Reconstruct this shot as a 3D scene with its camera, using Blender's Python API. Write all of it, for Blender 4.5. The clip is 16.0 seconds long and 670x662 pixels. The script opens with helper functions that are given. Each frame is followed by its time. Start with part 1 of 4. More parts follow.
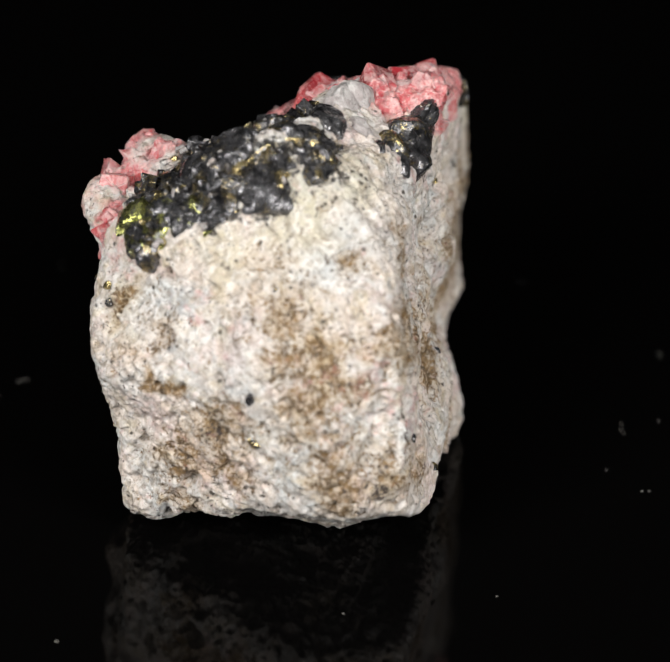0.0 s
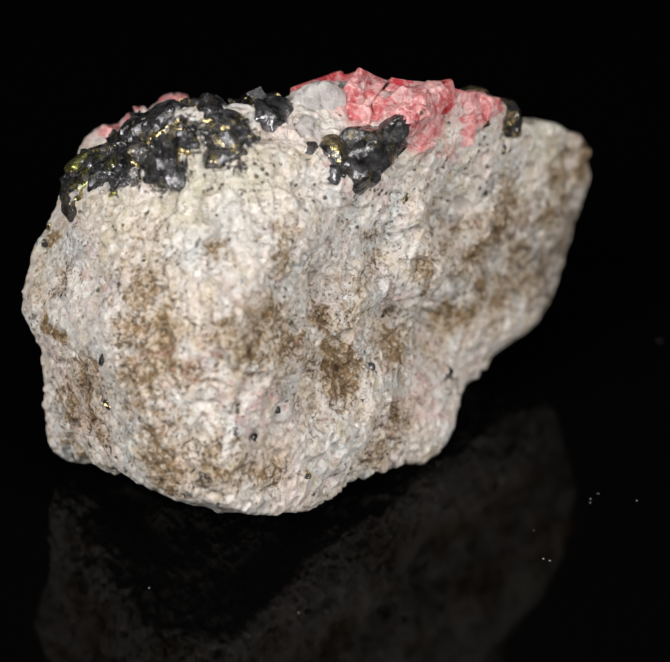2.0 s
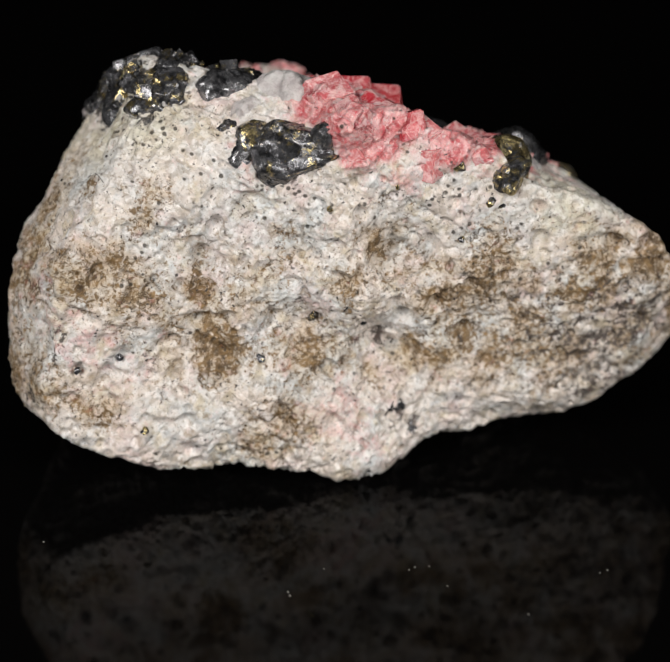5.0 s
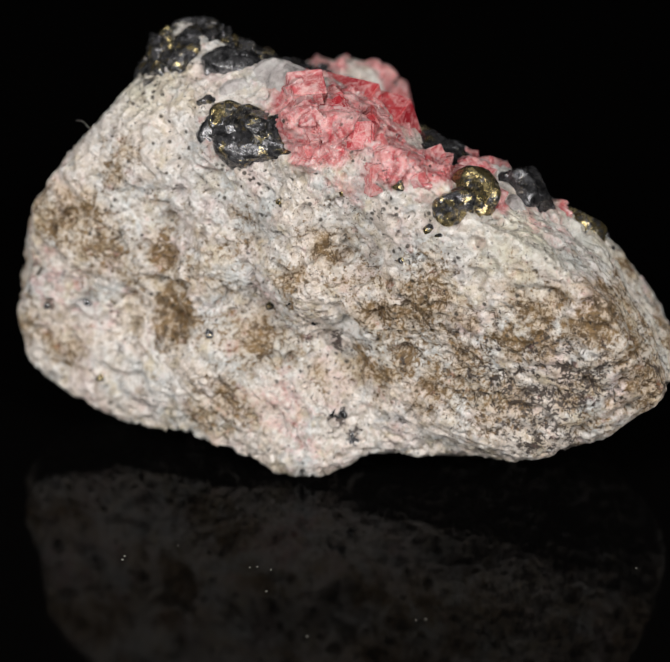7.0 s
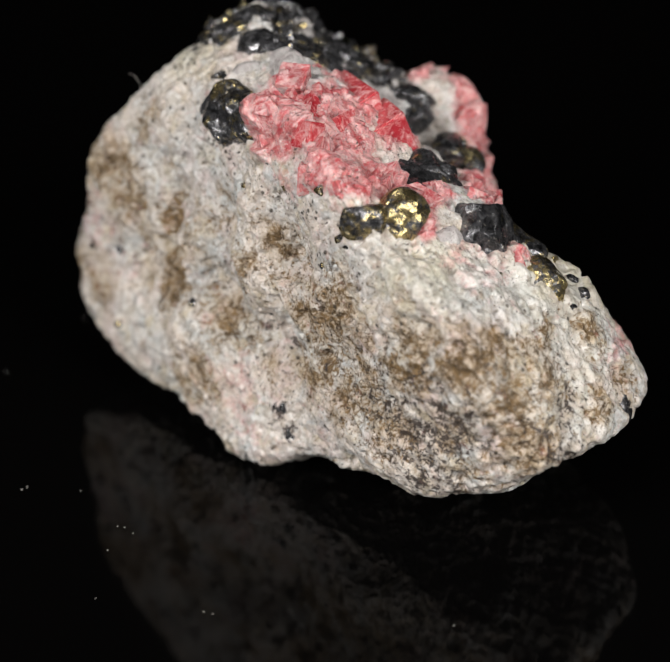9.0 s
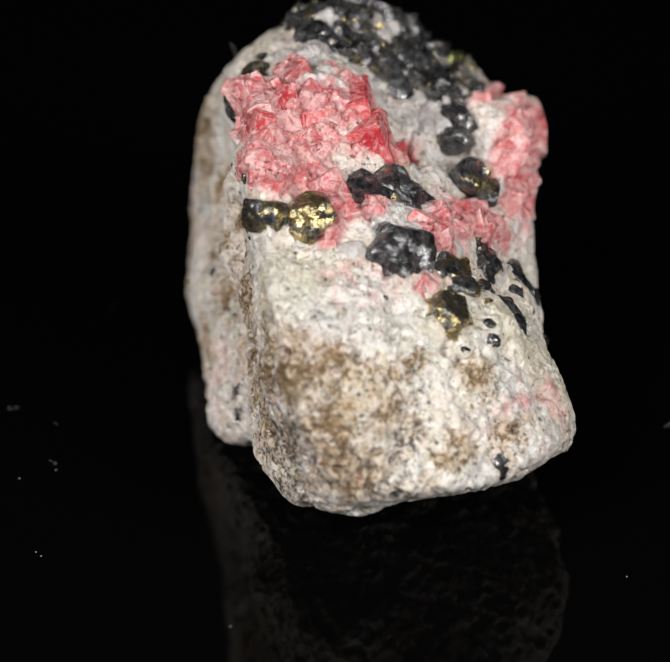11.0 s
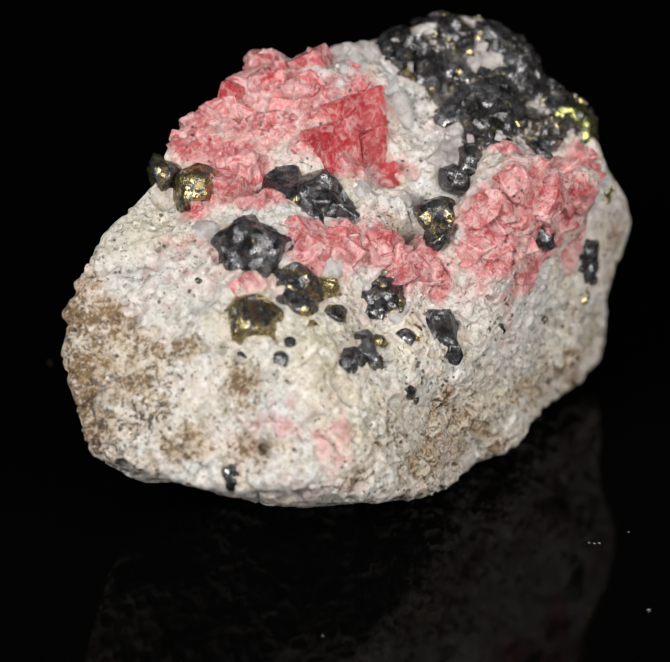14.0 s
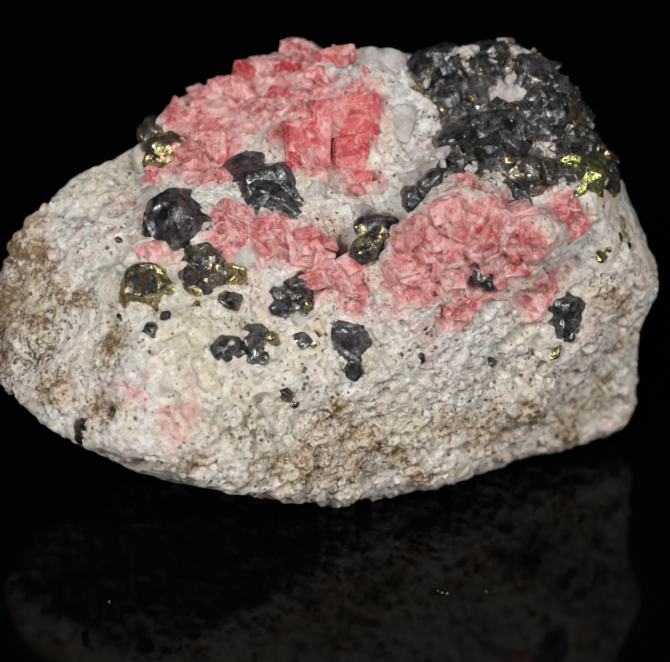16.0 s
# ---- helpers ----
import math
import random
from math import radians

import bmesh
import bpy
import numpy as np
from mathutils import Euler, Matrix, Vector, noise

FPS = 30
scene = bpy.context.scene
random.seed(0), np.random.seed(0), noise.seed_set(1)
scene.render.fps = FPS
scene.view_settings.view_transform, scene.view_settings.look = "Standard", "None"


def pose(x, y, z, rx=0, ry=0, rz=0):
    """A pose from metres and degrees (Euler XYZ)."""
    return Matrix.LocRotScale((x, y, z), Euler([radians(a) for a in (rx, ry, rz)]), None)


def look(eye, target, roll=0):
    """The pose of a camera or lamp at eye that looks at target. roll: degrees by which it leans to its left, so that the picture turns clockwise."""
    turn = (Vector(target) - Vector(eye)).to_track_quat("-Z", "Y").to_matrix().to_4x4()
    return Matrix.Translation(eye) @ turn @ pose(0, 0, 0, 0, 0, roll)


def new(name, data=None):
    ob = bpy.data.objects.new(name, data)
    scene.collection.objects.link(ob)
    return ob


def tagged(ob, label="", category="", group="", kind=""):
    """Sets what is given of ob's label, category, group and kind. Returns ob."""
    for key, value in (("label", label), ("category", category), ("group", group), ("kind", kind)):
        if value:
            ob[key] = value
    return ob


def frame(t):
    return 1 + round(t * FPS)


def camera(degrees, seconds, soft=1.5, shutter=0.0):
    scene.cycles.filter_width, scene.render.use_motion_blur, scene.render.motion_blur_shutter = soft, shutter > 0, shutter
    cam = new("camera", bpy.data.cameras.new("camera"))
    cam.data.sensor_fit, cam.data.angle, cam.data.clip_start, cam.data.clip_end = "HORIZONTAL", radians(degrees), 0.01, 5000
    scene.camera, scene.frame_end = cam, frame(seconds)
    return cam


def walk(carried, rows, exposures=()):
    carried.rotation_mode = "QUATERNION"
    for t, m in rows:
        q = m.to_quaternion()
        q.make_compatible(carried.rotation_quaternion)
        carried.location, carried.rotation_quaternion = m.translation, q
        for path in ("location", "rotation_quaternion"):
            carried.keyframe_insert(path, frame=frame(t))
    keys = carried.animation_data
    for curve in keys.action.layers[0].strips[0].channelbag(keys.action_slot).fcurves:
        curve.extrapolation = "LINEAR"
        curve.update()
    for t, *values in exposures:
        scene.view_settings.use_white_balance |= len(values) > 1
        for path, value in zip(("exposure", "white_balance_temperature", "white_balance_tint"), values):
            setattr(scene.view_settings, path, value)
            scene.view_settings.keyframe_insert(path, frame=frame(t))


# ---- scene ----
import itertools

# Everything is set out in millimetres on the turntable, whose axis is the world's z axis.
MM = 0.001
SPEED = -14.7765          # degrees a second, clockwise from above

# ---- camera: a long macro lens on a tripod, standing still ----
cam = camera(11.828, 16.0)
cam.data.dof.use_dof, cam.data.dof.focus_distance, cam.data.dof.aperture_fstop = True, 0.317, 23.0
EYE, DOWN = (0.0, -0.300, 0.1611), 26.548
AIM = (-0.00006, 0.0, 0.1611 - 0.300 * math.tan(radians(DOWN)))
walk(cam, [(0.0, look(EYE, AIM, 0.345)), (16.0, look(EYE, AIM, 0.345))],
     [(0.0, 0.04), (3.0, -0.16), (7.0, -0.28), (9.0, -0.04), (11.5, 0.02), (12.5, -0.05), (14.0, -0.2), (16.0, -0.38)])


# ---- light: a dark studio with soft boxes beside and above the camera ----
def studio_world():
    w = bpy.data.worlds.new("dark_studio")
    w.use_nodes = True
    bg = w.node_tree.nodes["Background"]
    bg.inputs[0].default_value, bg.inputs[1].default_value = (1.0, 0.97, 0.93, 1), 0.0006
    scene.world = w


def soft_box(eye, target, wide, high, watts, colour):
    data = bpy.data.lights.new("soft_box", "AREA")
    data.shape, data.size, data.size_y, data.energy, data.color = "RECTANGLE", wide, high, watts, colour
    lamp = new("soft_box", data)
    lamp.matrix_world = look(eye, target)
    return lamp


studio_world()
soft_box((-0.27, -0.38, 0.28), (0, 0, 0.02), 0.24, 0.28, 2.8, (1.0, 0.965, 0.925))
soft_box((0.30, -0.36, 0.24), (0, 0, 0.02), 0.22, 0.28, 2.25, (1.0, 0.965, 0.925))
soft_box((0.0, 0.02, 0.52), (0, 0, 0.02), 0.26, 0.22, 0.16, (1.0, 0.98, 0.96))


# ---- materials ----
class Nodes:
    """A node material with short ways to add and join its nodes; lengths are in millimetres."""

    def __init__(self, name):
        self.mat = bpy.data.materials.new(name)
        self.mat.use_nodes = True
        self.tree = self.mat.node_tree
        self.bsdf = self.tree.nodes["Principled BSDF"]
        coord = self.add("ShaderNodeTexCoord")
        mapping = self.add("ShaderNodeMapping")
        mapping.inputs["Scale"].default_value = (1000, 1000, 1000)
        self.tree.links.new(coord.outputs["Object"], mapping.inputs["Vector"])
        self.where = mapping.outputs["Vector"]

    def add(self, kind):
        return self.tree.nodes.new(kind)

    def put(self, socket, value):
        if hasattr(value, "is_output"):
            self.tree.links.new(value, socket)
        else:
            socket.default_value = value

    def noise(self, size, detail=4.0, rough=0.6, warp=0.0, offset=0.0):
        node = self.add("ShaderNodeTexNoise")
        node.noise_dimensions = "4D"
        self.put(node.inputs["Vector"], self.where)
        for key, value in (("Scale", 1.0 / size), ("Detail", detail), ("Roughness", rough), ("Distortion", warp), ("W", offset)):
            node.inputs[key].default_value = value
        return node.outputs["Fac"]

    def cells(self, size, feature="F1"):
        node = self.add("ShaderNodeTexVoronoi")
        node.feature = feature
        self.put(node.inputs["Vector"], self.where)
        node.inputs["Scale"].default_value = 1.0 / size
        return node

    def ramp(self, value, low, high, to_low=0.0, to_high=1.0):
        node = self.add("ShaderNodeMapRange")
        for key, v in zip(("Value", "From Min", "From Max", "To Min", "To Max"), (value, low, high, to_low, to_high)):
            self.put(node.inputs[key], v)
        return node.outputs[0]

    def maths(self, op, a, b=0.0):
        node = self.add("ShaderNodeMath")
        node.operation = op
        self.put(node.inputs[0], a)
        self.put(node.inputs[1], b)
        return node.outputs[0]

    def mix(self, fac, a, b, blend="MIX"):
        node = self.add("ShaderNodeMix")
        node.data_type, node.blend_type, node.clamp_factor = "RGBA", blend, True
        self.put(node.inputs["Factor"], fac)
        for socket, v in ((node.inputs[6], a), (node.inputs[7], b)):
            self.put(socket, (*v, 1) if isinstance(v, tuple) else v)
        return node.outputs[2]

    def attribute(self, name):
        node = self.add("ShaderNodeAttribute")
        node.attribute_name = name
        return node.outputs["Fac"]

    def chance(self):
        return self.add("ShaderNodeObjectInfo").outputs["Random"]

    def island(self):
        return self.add("ShaderNodeNewGeometry").outputs["Random Per Island"]

    def facets(self, size, tilt):
        """A normal that leans its own way in every cell, like the faces of broken crystals."""
        lean, scaled, total, unit = (self.add("ShaderNodeVectorMath") for _ in range(4))
        lean.operation, scaled.operation, total.operation, unit.operation = "SUBTRACT", "SCALE", "ADD", "NORMALIZE"
        self.put(lean.inputs[0], self.cells(size).outputs["Color"])
        lean.inputs[1].default_value = (0.5, 0.5, 0.5)
        self.put(scaled.inputs[0], lean.outputs[0])
        scaled.inputs["Scale"].default_value = tilt
        self.put(total.inputs[0], scaled.outputs[0])
        self.put(total.inputs[1], self.add("ShaderNodeNewGeometry").outputs["Normal"])
        self.put(unit.inputs[0], total.outputs[0])
        return unit.outputs[0]

    def bump(self, height, depth, strength=1.0, normal=None):
        node = self.add("ShaderNodeBump")
        if normal:
            self.put(node.inputs["Normal"], normal)
        node.inputs["Strength"].default_value, node.inputs["Distance"].default_value = strength, depth * MM
        self.put(node.inputs["Height"], height)
        self.put(self.bsdf.inputs["Normal"], node.outputs[0])

    def set(self, **values):
        for key, value in values.items():
            self.put(self.bsdf.inputs[key.replace("_", " ")], (*value, 1) if key == "Base_Color" and isinstance(value, tuple) else value)
        return self.mat


def matrix_rock_material():
    n = Nodes("pale_granular_rock")
    grain, fine, broad = n.noise(0.75, 5, 0.68), n.noise(0.26, 3, 0.7, 0, 4), n.noise(6, 4, 0.6, 0.4, 2)
    col = n.mix(n.ramp(broad, 0.42, 0.58), (0.68, 0.605, 0.55), (0.60, 0.615, 0.615))
    col = n.mix(n.ramp(n.noise(3.2, 5, 0.65, 0.5, 7), 0.52, 0.62, 0, 0.8), col, (0.56, 0.485, 0.355))
    col = n.mix(n.ramp(n.noise(4.5, 4, 0.65, 0, 17), 0.52, 0.66), col, (0.64, 0.525, 0.505))
    col = n.mix(n.ramp(n.noise(2.6, 4, 0.65, 0.6, 37), 0.56, 0.65, 0, 0.6), col, (0.40, 0.42, 0.44))
    col = n.mix(n.ramp(n.attribute("cream"), 0.0, 1.0, 0, 0.85), col, (0.58, 0.54, 0.40))
    col = n.mix(n.ramp(n.attribute("pale"), 0.0, 1.0, 0, 0.75), col, (0.58, 0.605, 0.62))
    # single grains: white quartz, tan and grey
    tone = n.add("ShaderNodeSeparateColor")
    n.put(tone.inputs[0], n.cells(0.5).outputs["Color"])
    crumb = n.attribute("crumb")
    col = n.mix(n.ramp(n.attribute("grain"), 0.55, 1.0, 0, 0.55), col, (0.84, 0.82, 0.80))
    col = n.mix(n.ramp(tone.outputs[1], 0.70, 0.94, 0, 0.5), col, (0.32, 0.27, 0.21))
    col = n.mix(n.ramp(grain, 0.54, 0.68, 0, 0.8), col, (0.84, 0.82, 0.80))
    col = n.mix(n.ramp(n.noise(1.1, 5, 0.72, 0.6, 11), 0.58, 0.66, 0, 0.7), col, (0.30, 0.235, 0.165))
    # brown weathering that holds in the crumbled places
    brown = n.mix(n.ramp(n.noise(1.0, 4, 0.65, 0, 5), 0.38, 0.62), (0.065, 0.038, 0.016), (0.25, 0.155, 0.065))
    stain = n.maths("ADD", n.attribute("stain"), n.ramp(n.noise(7, 4, 0.65, 0.5, 33), 0.42, 0.62, 0.0, 0.14))
    wash = n.maths("ADD", stain, n.ramp(n.noise(2.4, 5, 0.7, 0.4, 23), 0.3, 0.7, -0.45, 0.4))
    col = n.mix(n.ramp(wash, 0.25, 0.75, 0, 0.55), col, (0.42, 0.30, 0.165))
    reach = n.maths("ADD", stain, n.ramp(n.noise(0.5, 5, 0.75, 0.6, 3), 0.3, 0.7, -0.95, 0.9))
    reach = n.maths("ADD", reach, n.ramp(crumb, 0.0, 1.0, 0.26, -0.34))
    col = n.mix(n.ramp(reach, 0.38, 0.86, 0, 0.97), col, brown)
    umber = n.maths("ADD", n.attribute("umber"), n.ramp(n.noise(0.6, 5, 0.75, 0.5, 9), 0.3, 0.7, -0.8, 0.8))
    umber = n.maths("ADD", umber, n.ramp(crumb, 0.0, 1.0, 0.25, -0.30))
    col = n.mix(n.ramp(umber, 0.42, 0.60, 0, 0.94), col, (0.050, 0.038, 0.034))
    blush = n.maths("ADD", n.attribute("blush"), n.ramp(n.noise(1.6, 4, 0.65, 0.3, 13), 0.3, 0.7, -0.4, 0.4))
    rose = n.mix(n.ramp(n.noise(1.8, 5, 0.68, 0.8, 14), 0.40, 0.62), (0.49, 0.055, 0.072), (0.75, 0.43, 0.43))
    frost = n.cells(1.6, "DISTANCE_TO_EDGE")
    rose = n.mix(n.ramp(frost.outputs["Distance"], 0.0, 0.05, 0.2, 0), rose, (0.82, 0.62, 0.60))
    rose = n.mix(n.ramp(n.noise(0.55, 5, 0.75, 1.2, 24), 0.52, 0.66, 0, 0.8), rose, (0.84, 0.70, 0.68))
    blush = n.ramp(blush, 0.20, 1.05, 0, 0.94)
    col = n.mix(blush, col, rose)
    ore = n.maths("ADD", n.attribute("ore"), n.ramp(n.noise(1.2, 4, 0.7, 0.3, 15), 0.3, 0.7, -0.45, 0.45))
    char = n.mix(n.ramp(n.noise(0.7, 4, 0.7, 0.8, 16), 0.56, 0.64), (0.022, 0.022, 0.025), (0.33, 0.28, 0.19))
    ore = n.ramp(ore, 0.42, 0.6, 0, 0.95)
    col = n.mix(ore, col, char)
    # dark specks of ore, thickest in the peppered band under the crystals
    speck = n.cells(0.85)
    where = n.maths("ADD", n.ramp(n.noise(1.7, 2, 0.5, 0, 21), 0.3, 0.7, -0.5, 0.5), n.attribute("peppered"))
    spots = n.maths("MULTIPLY", n.ramp(speck.outputs["Distance"], 0.20, 0.34, 1, 0), n.ramp(where, 0.22, 0.36))
    col = n.mix(n.maths("MULTIPLY", spots, 0.9), col, (0.045, 0.038, 0.030))
    col = n.mix(n.ramp(fine, 0.36, 0.45, 0.3, 0), col, (0.19, 0.14, 0.09))
    # tiny black dots painted for specks and for the shade in deep pits
    dots = n.maths("MULTIPLY", n.ramp(n.noise(0.5, 3, 0.6, 0, 27), 0.61, 0.66), n.ramp(n.noise(4, 3, 0.6, 0, 28), 0.40, 0.58))
    col = n.mix(dots, col, (0.04, 0.032, 0.03))
    gloss = n.ramp(n.noise(0.4, 2, 0.5, 0, 31), 0.60, 0.68, n.ramp(n.maths("MAXIMUM", blush, ore), 0, 1, 0.66, 0.28), 0.12)
    n.bump(n.maths("ADD", grain, n.maths("MULTIPLY", fine, 0.5)), 0.18, 0.6, n.facets(0.6, 0.4))
    return n.set(Base_Color=col, Roughness=gloss, Specular_IOR_Level=0.45, Subsurface_Weight=n.maths("MULTIPLY", blush, 0.3),
                 Subsurface_Radius=(0.0016, 0.0006, 0.0005), Subsurface_Scale=1.0)


def pink_crystal_material(name, deep):
    n = Nodes(name)
    veil = n.noise(1.1, 6, 0.7, 0.9, 3)
    base = n.mix(n.ramp(n.island(), 0, 1), (0.48, 0.055, 0.072), (0.68, 0.24, 0.24))
    base = n.mix(n.ramp(n.chance(), 0.0, 1.0, 0.0, 0.5), base, (0.50, 0.06, 0.08))
    if deep:
        base = n.mix(n.ramp(n.noise(3.0, 4, 0.6, 0.4, 5), 0.4, 0.65), (0.42, 0.028, 0.042), (0.62, 0.12, 0.13))
    col = n.mix(n.ramp(veil, 0.50 if deep else 0.42, 0.70 if deep else 0.62, 0, 0.85), base, (0.78, 0.54, 0.53))
    # straight cleavage cracks, whitened
    crack = n.cells(1.9, "DISTANCE_TO_EDGE")
    lines = n.maths("MULTIPLY", n.ramp(crack.outputs["Distance"], 0.0, 0.05, 1, 0), n.ramp(n.noise(3, 2, 0.5, 0, 8), 0.42, 0.6))
    col = n.mix(n.maths("MULTIPLY", lines, 0.35 if deep else 0.4), col, (0.84, 0.64, 0.62))
    col = n.mix(n.ramp(n.noise(0.4, 5, 0.75, 0.8, 6), 0.56, 0.68, 0, 0.5 if deep else 0.7), col, (0.87, 0.75, 0.73))
    rise = n.maths("ADD", n.noise(0.8, 5, 0.66, 0.6, 1), n.maths("MULTIPLY", lines, 0.3))
    n.bump(rise, 0.08 if deep else 0.16, 0.8, n.facets(2.2 if deep else 1.5, 0.3 if deep else 0.55))
    return n.set(Base_Color=col, Roughness=n.ramp(veil, 0.35, 0.65, 0.12, 0.42), Subsurface_Weight=0.3,
                 Subsurface_Radius=(0.0018, 0.0007, 0.0006), Subsurface_Scale=1.0, Specular_IOR_Level=0.6)


def ore_material(name, brassy, green=False, grey=0.0):
    n = Nodes(name)
    gold = (0.36, 0.37, 0.13) if green else (0.46, 0.375, 0.19)
    luck = n.ramp(n.maths("FRACT", n.maths("ADD", n.chance(), n.island())), 0, 1, brassy - 0.25, brassy + 0.25)
    patch = n.maths("ADD", n.ramp(n.noise(1.2, 6, 0.72, 0.6, 2), 0.3, 0.7, -0.5, 0.5), luck)
    is_gold = n.ramp(patch, 0.44, 0.58)
    dark = n.mix(n.ramp(n.noise(0.9, 5, 0.7, 0, 4), 0.42, 0.62), (0.045, 0.046, 0.050), (0.22 + grey, 0.22 + grey, 0.235 + grey))
    dust = n.ramp(n.noise(0.6, 5, 0.76, 0.4, 9), 0.60, 0.67, 0, 0.0 if grey else 0.75)
    col = n.mix(dust, n.mix(is_gold, dark, gold), (0.42, 0.38, 0.31))
    rise = n.maths("ADD", n.noise(0.6, 5, 0.68, 0.8, 5), n.maths("MULTIPLY", n.noise(0.22, 2, 0.6, 0, 1), 0.2))
    n.bump(rise, 0.06 if grey else 0.11, 0.8, n.facets(2.0 if grey else 1.25, 0.4 if grey else 0.9))
    return n.set(Base_Color=col, Metallic=n.maths("MULTIPLY", n.ramp(is_gold, 0, 1, 0.75, 0.9), n.ramp(dust, 0, 0.75, 1.0, 0.0)),
                 Roughness=n.ramp(n.noise(0.7, 3, 0.6, 0, 7), 0.35, 0.65, 0.12, 0.34), Specular_IOR_Level=0.6)


def quartz_material():
    n = Nodes("milky_quartz")
    col = n.mix(n.ramp(n.noise(1.5, 4, 0.65), 0.4, 0.65), (0.44, 0.40, 0.40), (0.60, 0.585, 0.575))
    col = n.mix(n.ramp(n.noise(0.6, 4, 0.7, 0, 3), 0.56, 0.66, 0, 0.6), col, (0.30, 0.26, 0.23))
    n.bump(n.noise(0.6, 5, 0.7), 0.4, 0.8, n.facets(0.9, 0.8))
    return n.set(Base_Color=col, Roughness=n.ramp(n.noise(0.5, 3), 0.4, 0.6, 0.15, 0.5), Subsurface_Weight=0.3, Subsurface_Radius=(0.001, 0.0009, 0.0009), Subsurface_Scale=1.0)


def plate_material():
    n = Nodes("black_acrylic")
    return n.set(Base_Color=(0.0015, 0.0014, 0.0014), Roughness=n.ramp(n.noise(30, 3), 0.3, 0.7, 0.045, 0.07), IOR=1.152)


def cloth_material():
    n = Nodes("black_velvet")
    col = n.mix(n.noise(3, 4), (0.0012, 0.0012, 0.0012), (0.0022, 0.0022, 0.0022))
    return n.set(Base_Color=col, Roughness=0.95, Specular_IOR_Level=0.05)


def dust_material():
    n = Nodes("grey_dust")
    return n.set(Base_Color=(0.20, 0.195, 0.18), Roughness=0.9)


ROCK, QUARTZ = matrix_rock_material(), quartz_material()
PINK, RED = pink_crystal_material("rose_carbonate", False), pink_crystal_material("deep_red_carbonate", True)
DARK, BRASSY, GREEN = ore_material("dark_ore", 0.22), ore_material("brassy_ore", 0.44), ore_material("green_gold_ore", 0.42, True)
SLATE = ore_material("grey_ore", 0.08, False, 0.10)
PLATE, CLOTH, DUST = plate_material(), cloth_material(), dust_material()


def part(name, bm, material, parent, label=""):
    """Links a bmesh as one mesh object under a thing or a part."""
    mesh = bpy.data.meshes.new(name)
    bm.to_mesh(mesh)
    bm.free()
    mesh.materials.append(material)
    ob = new(name, mesh)
    ob.parent = parent
    return tagged(ob, label)


# ---- the turntable and the dark around it ----
def turntable():
    bm = bmesh.new()
    rim = [(0, 0.0), (238, 0.0), (240, -0.6), (240, -7.4), (238, -8.0), (0, -8.0)]
    rings = []
    for r, z in rim[1:-1]:
        rings.append([bm.verts.new((r * MM * math.cos(a), r * MM * math.sin(a), z * MM)) for a in np.linspace(0, 2 * math.pi, 97)[:-1]])
    for a, b in zip(rings, rings[1:]):
        for i in range(96):
            bm.faces.new((a[i - 1], b[i - 1], b[i], a[i]))
    bm.faces.new(rings[0])
    bm.faces.new(rings[-1][::-1])
    bmesh.ops.recalc_face_normals(bm, faces=bm.faces)
    mesh = bpy.data.meshes.new("turntable")
    bm.to_mesh(mesh)
    mesh.materials.append(PLATE)
    return tagged(new("turntable", mesh), "round black acrylic turntable plate, polished and slightly dusty", "turntable")


def studio_cloth():
    """Black velvet that lies under the turntable and rises behind it, round it and over it."""
    for name, lo, hi in (("floor", (-1.5, -1.5, -0.05), (1.5, 1.5, -0.03)), ("wall_north", (-1.5, 1.5, -0.05), (1.5, 1.52, 1.6)),
                         ("wall_south", (-1.5, -1.52, -0.05), (1.5, -1.5, 1.6)), ("wall_east", (1.5, -1.52, -0.05), (1.52, 1.52, 1.6)),
                         ("wall_west", (-1.52, -1.52, -0.05), (-1.5, 1.52, 1.6)), ("ceiling", (-1.52, -1.52, 1.6), (1.52, 1.52, 1.62))):
        bm = bmesh.new()
        bmesh.ops.create_cube(bm, size=1)
        for v in bm.verts:
            v.co = Vector([lo[k] + (v.co[k] + 0.5) * (hi[k] - lo[k]) for k in range(3)])
        tagged(part(name, bm, CLOTH, None), "black velvet lining of the dark studio", "backdrop", kind="structure")
    bm = bmesh.new()
    bmesh.ops.create_cone(bm, cap_ends=True, segments=64, radius1=0.09, radius2=0.08, depth=0.022)
    bmesh.ops.translate(bm, verts=bm.verts, vec=(0, 0, -0.019))
    part("base", bm, CLOTH, plate)


plate = turntable()
studio_cloth()

# ---- the specimen: a broken block with break faces, bulges and hollows ----
HEART = np.array((-3.6, 0.0, 17.7))
# break faces: the way each faces (degrees round, degrees up) and its distance from the heart
FACES = [
    (333, 61, 23.7), (140, 59, 15.5), (231, 28, 27.7), (103, 61, 18.8), (338, 34, 22.0), (184, -11, 20.5),
    (27, -16, 27.8), (267, 37, 28.5), (146, 37, 16.5), (351, 6, 14.8), (242, -5, 29.7), (99, 30, 26.6),
    (169, -0, 17.0), (358, -4, 16.2), (291, 5, 32.6), (126, -30, 29.4), (175, -59, 21.0), (86, -59, 23.9),
    (268, -63, 23.9), (124, -62, 21.9), (8, -80, 17.5)]
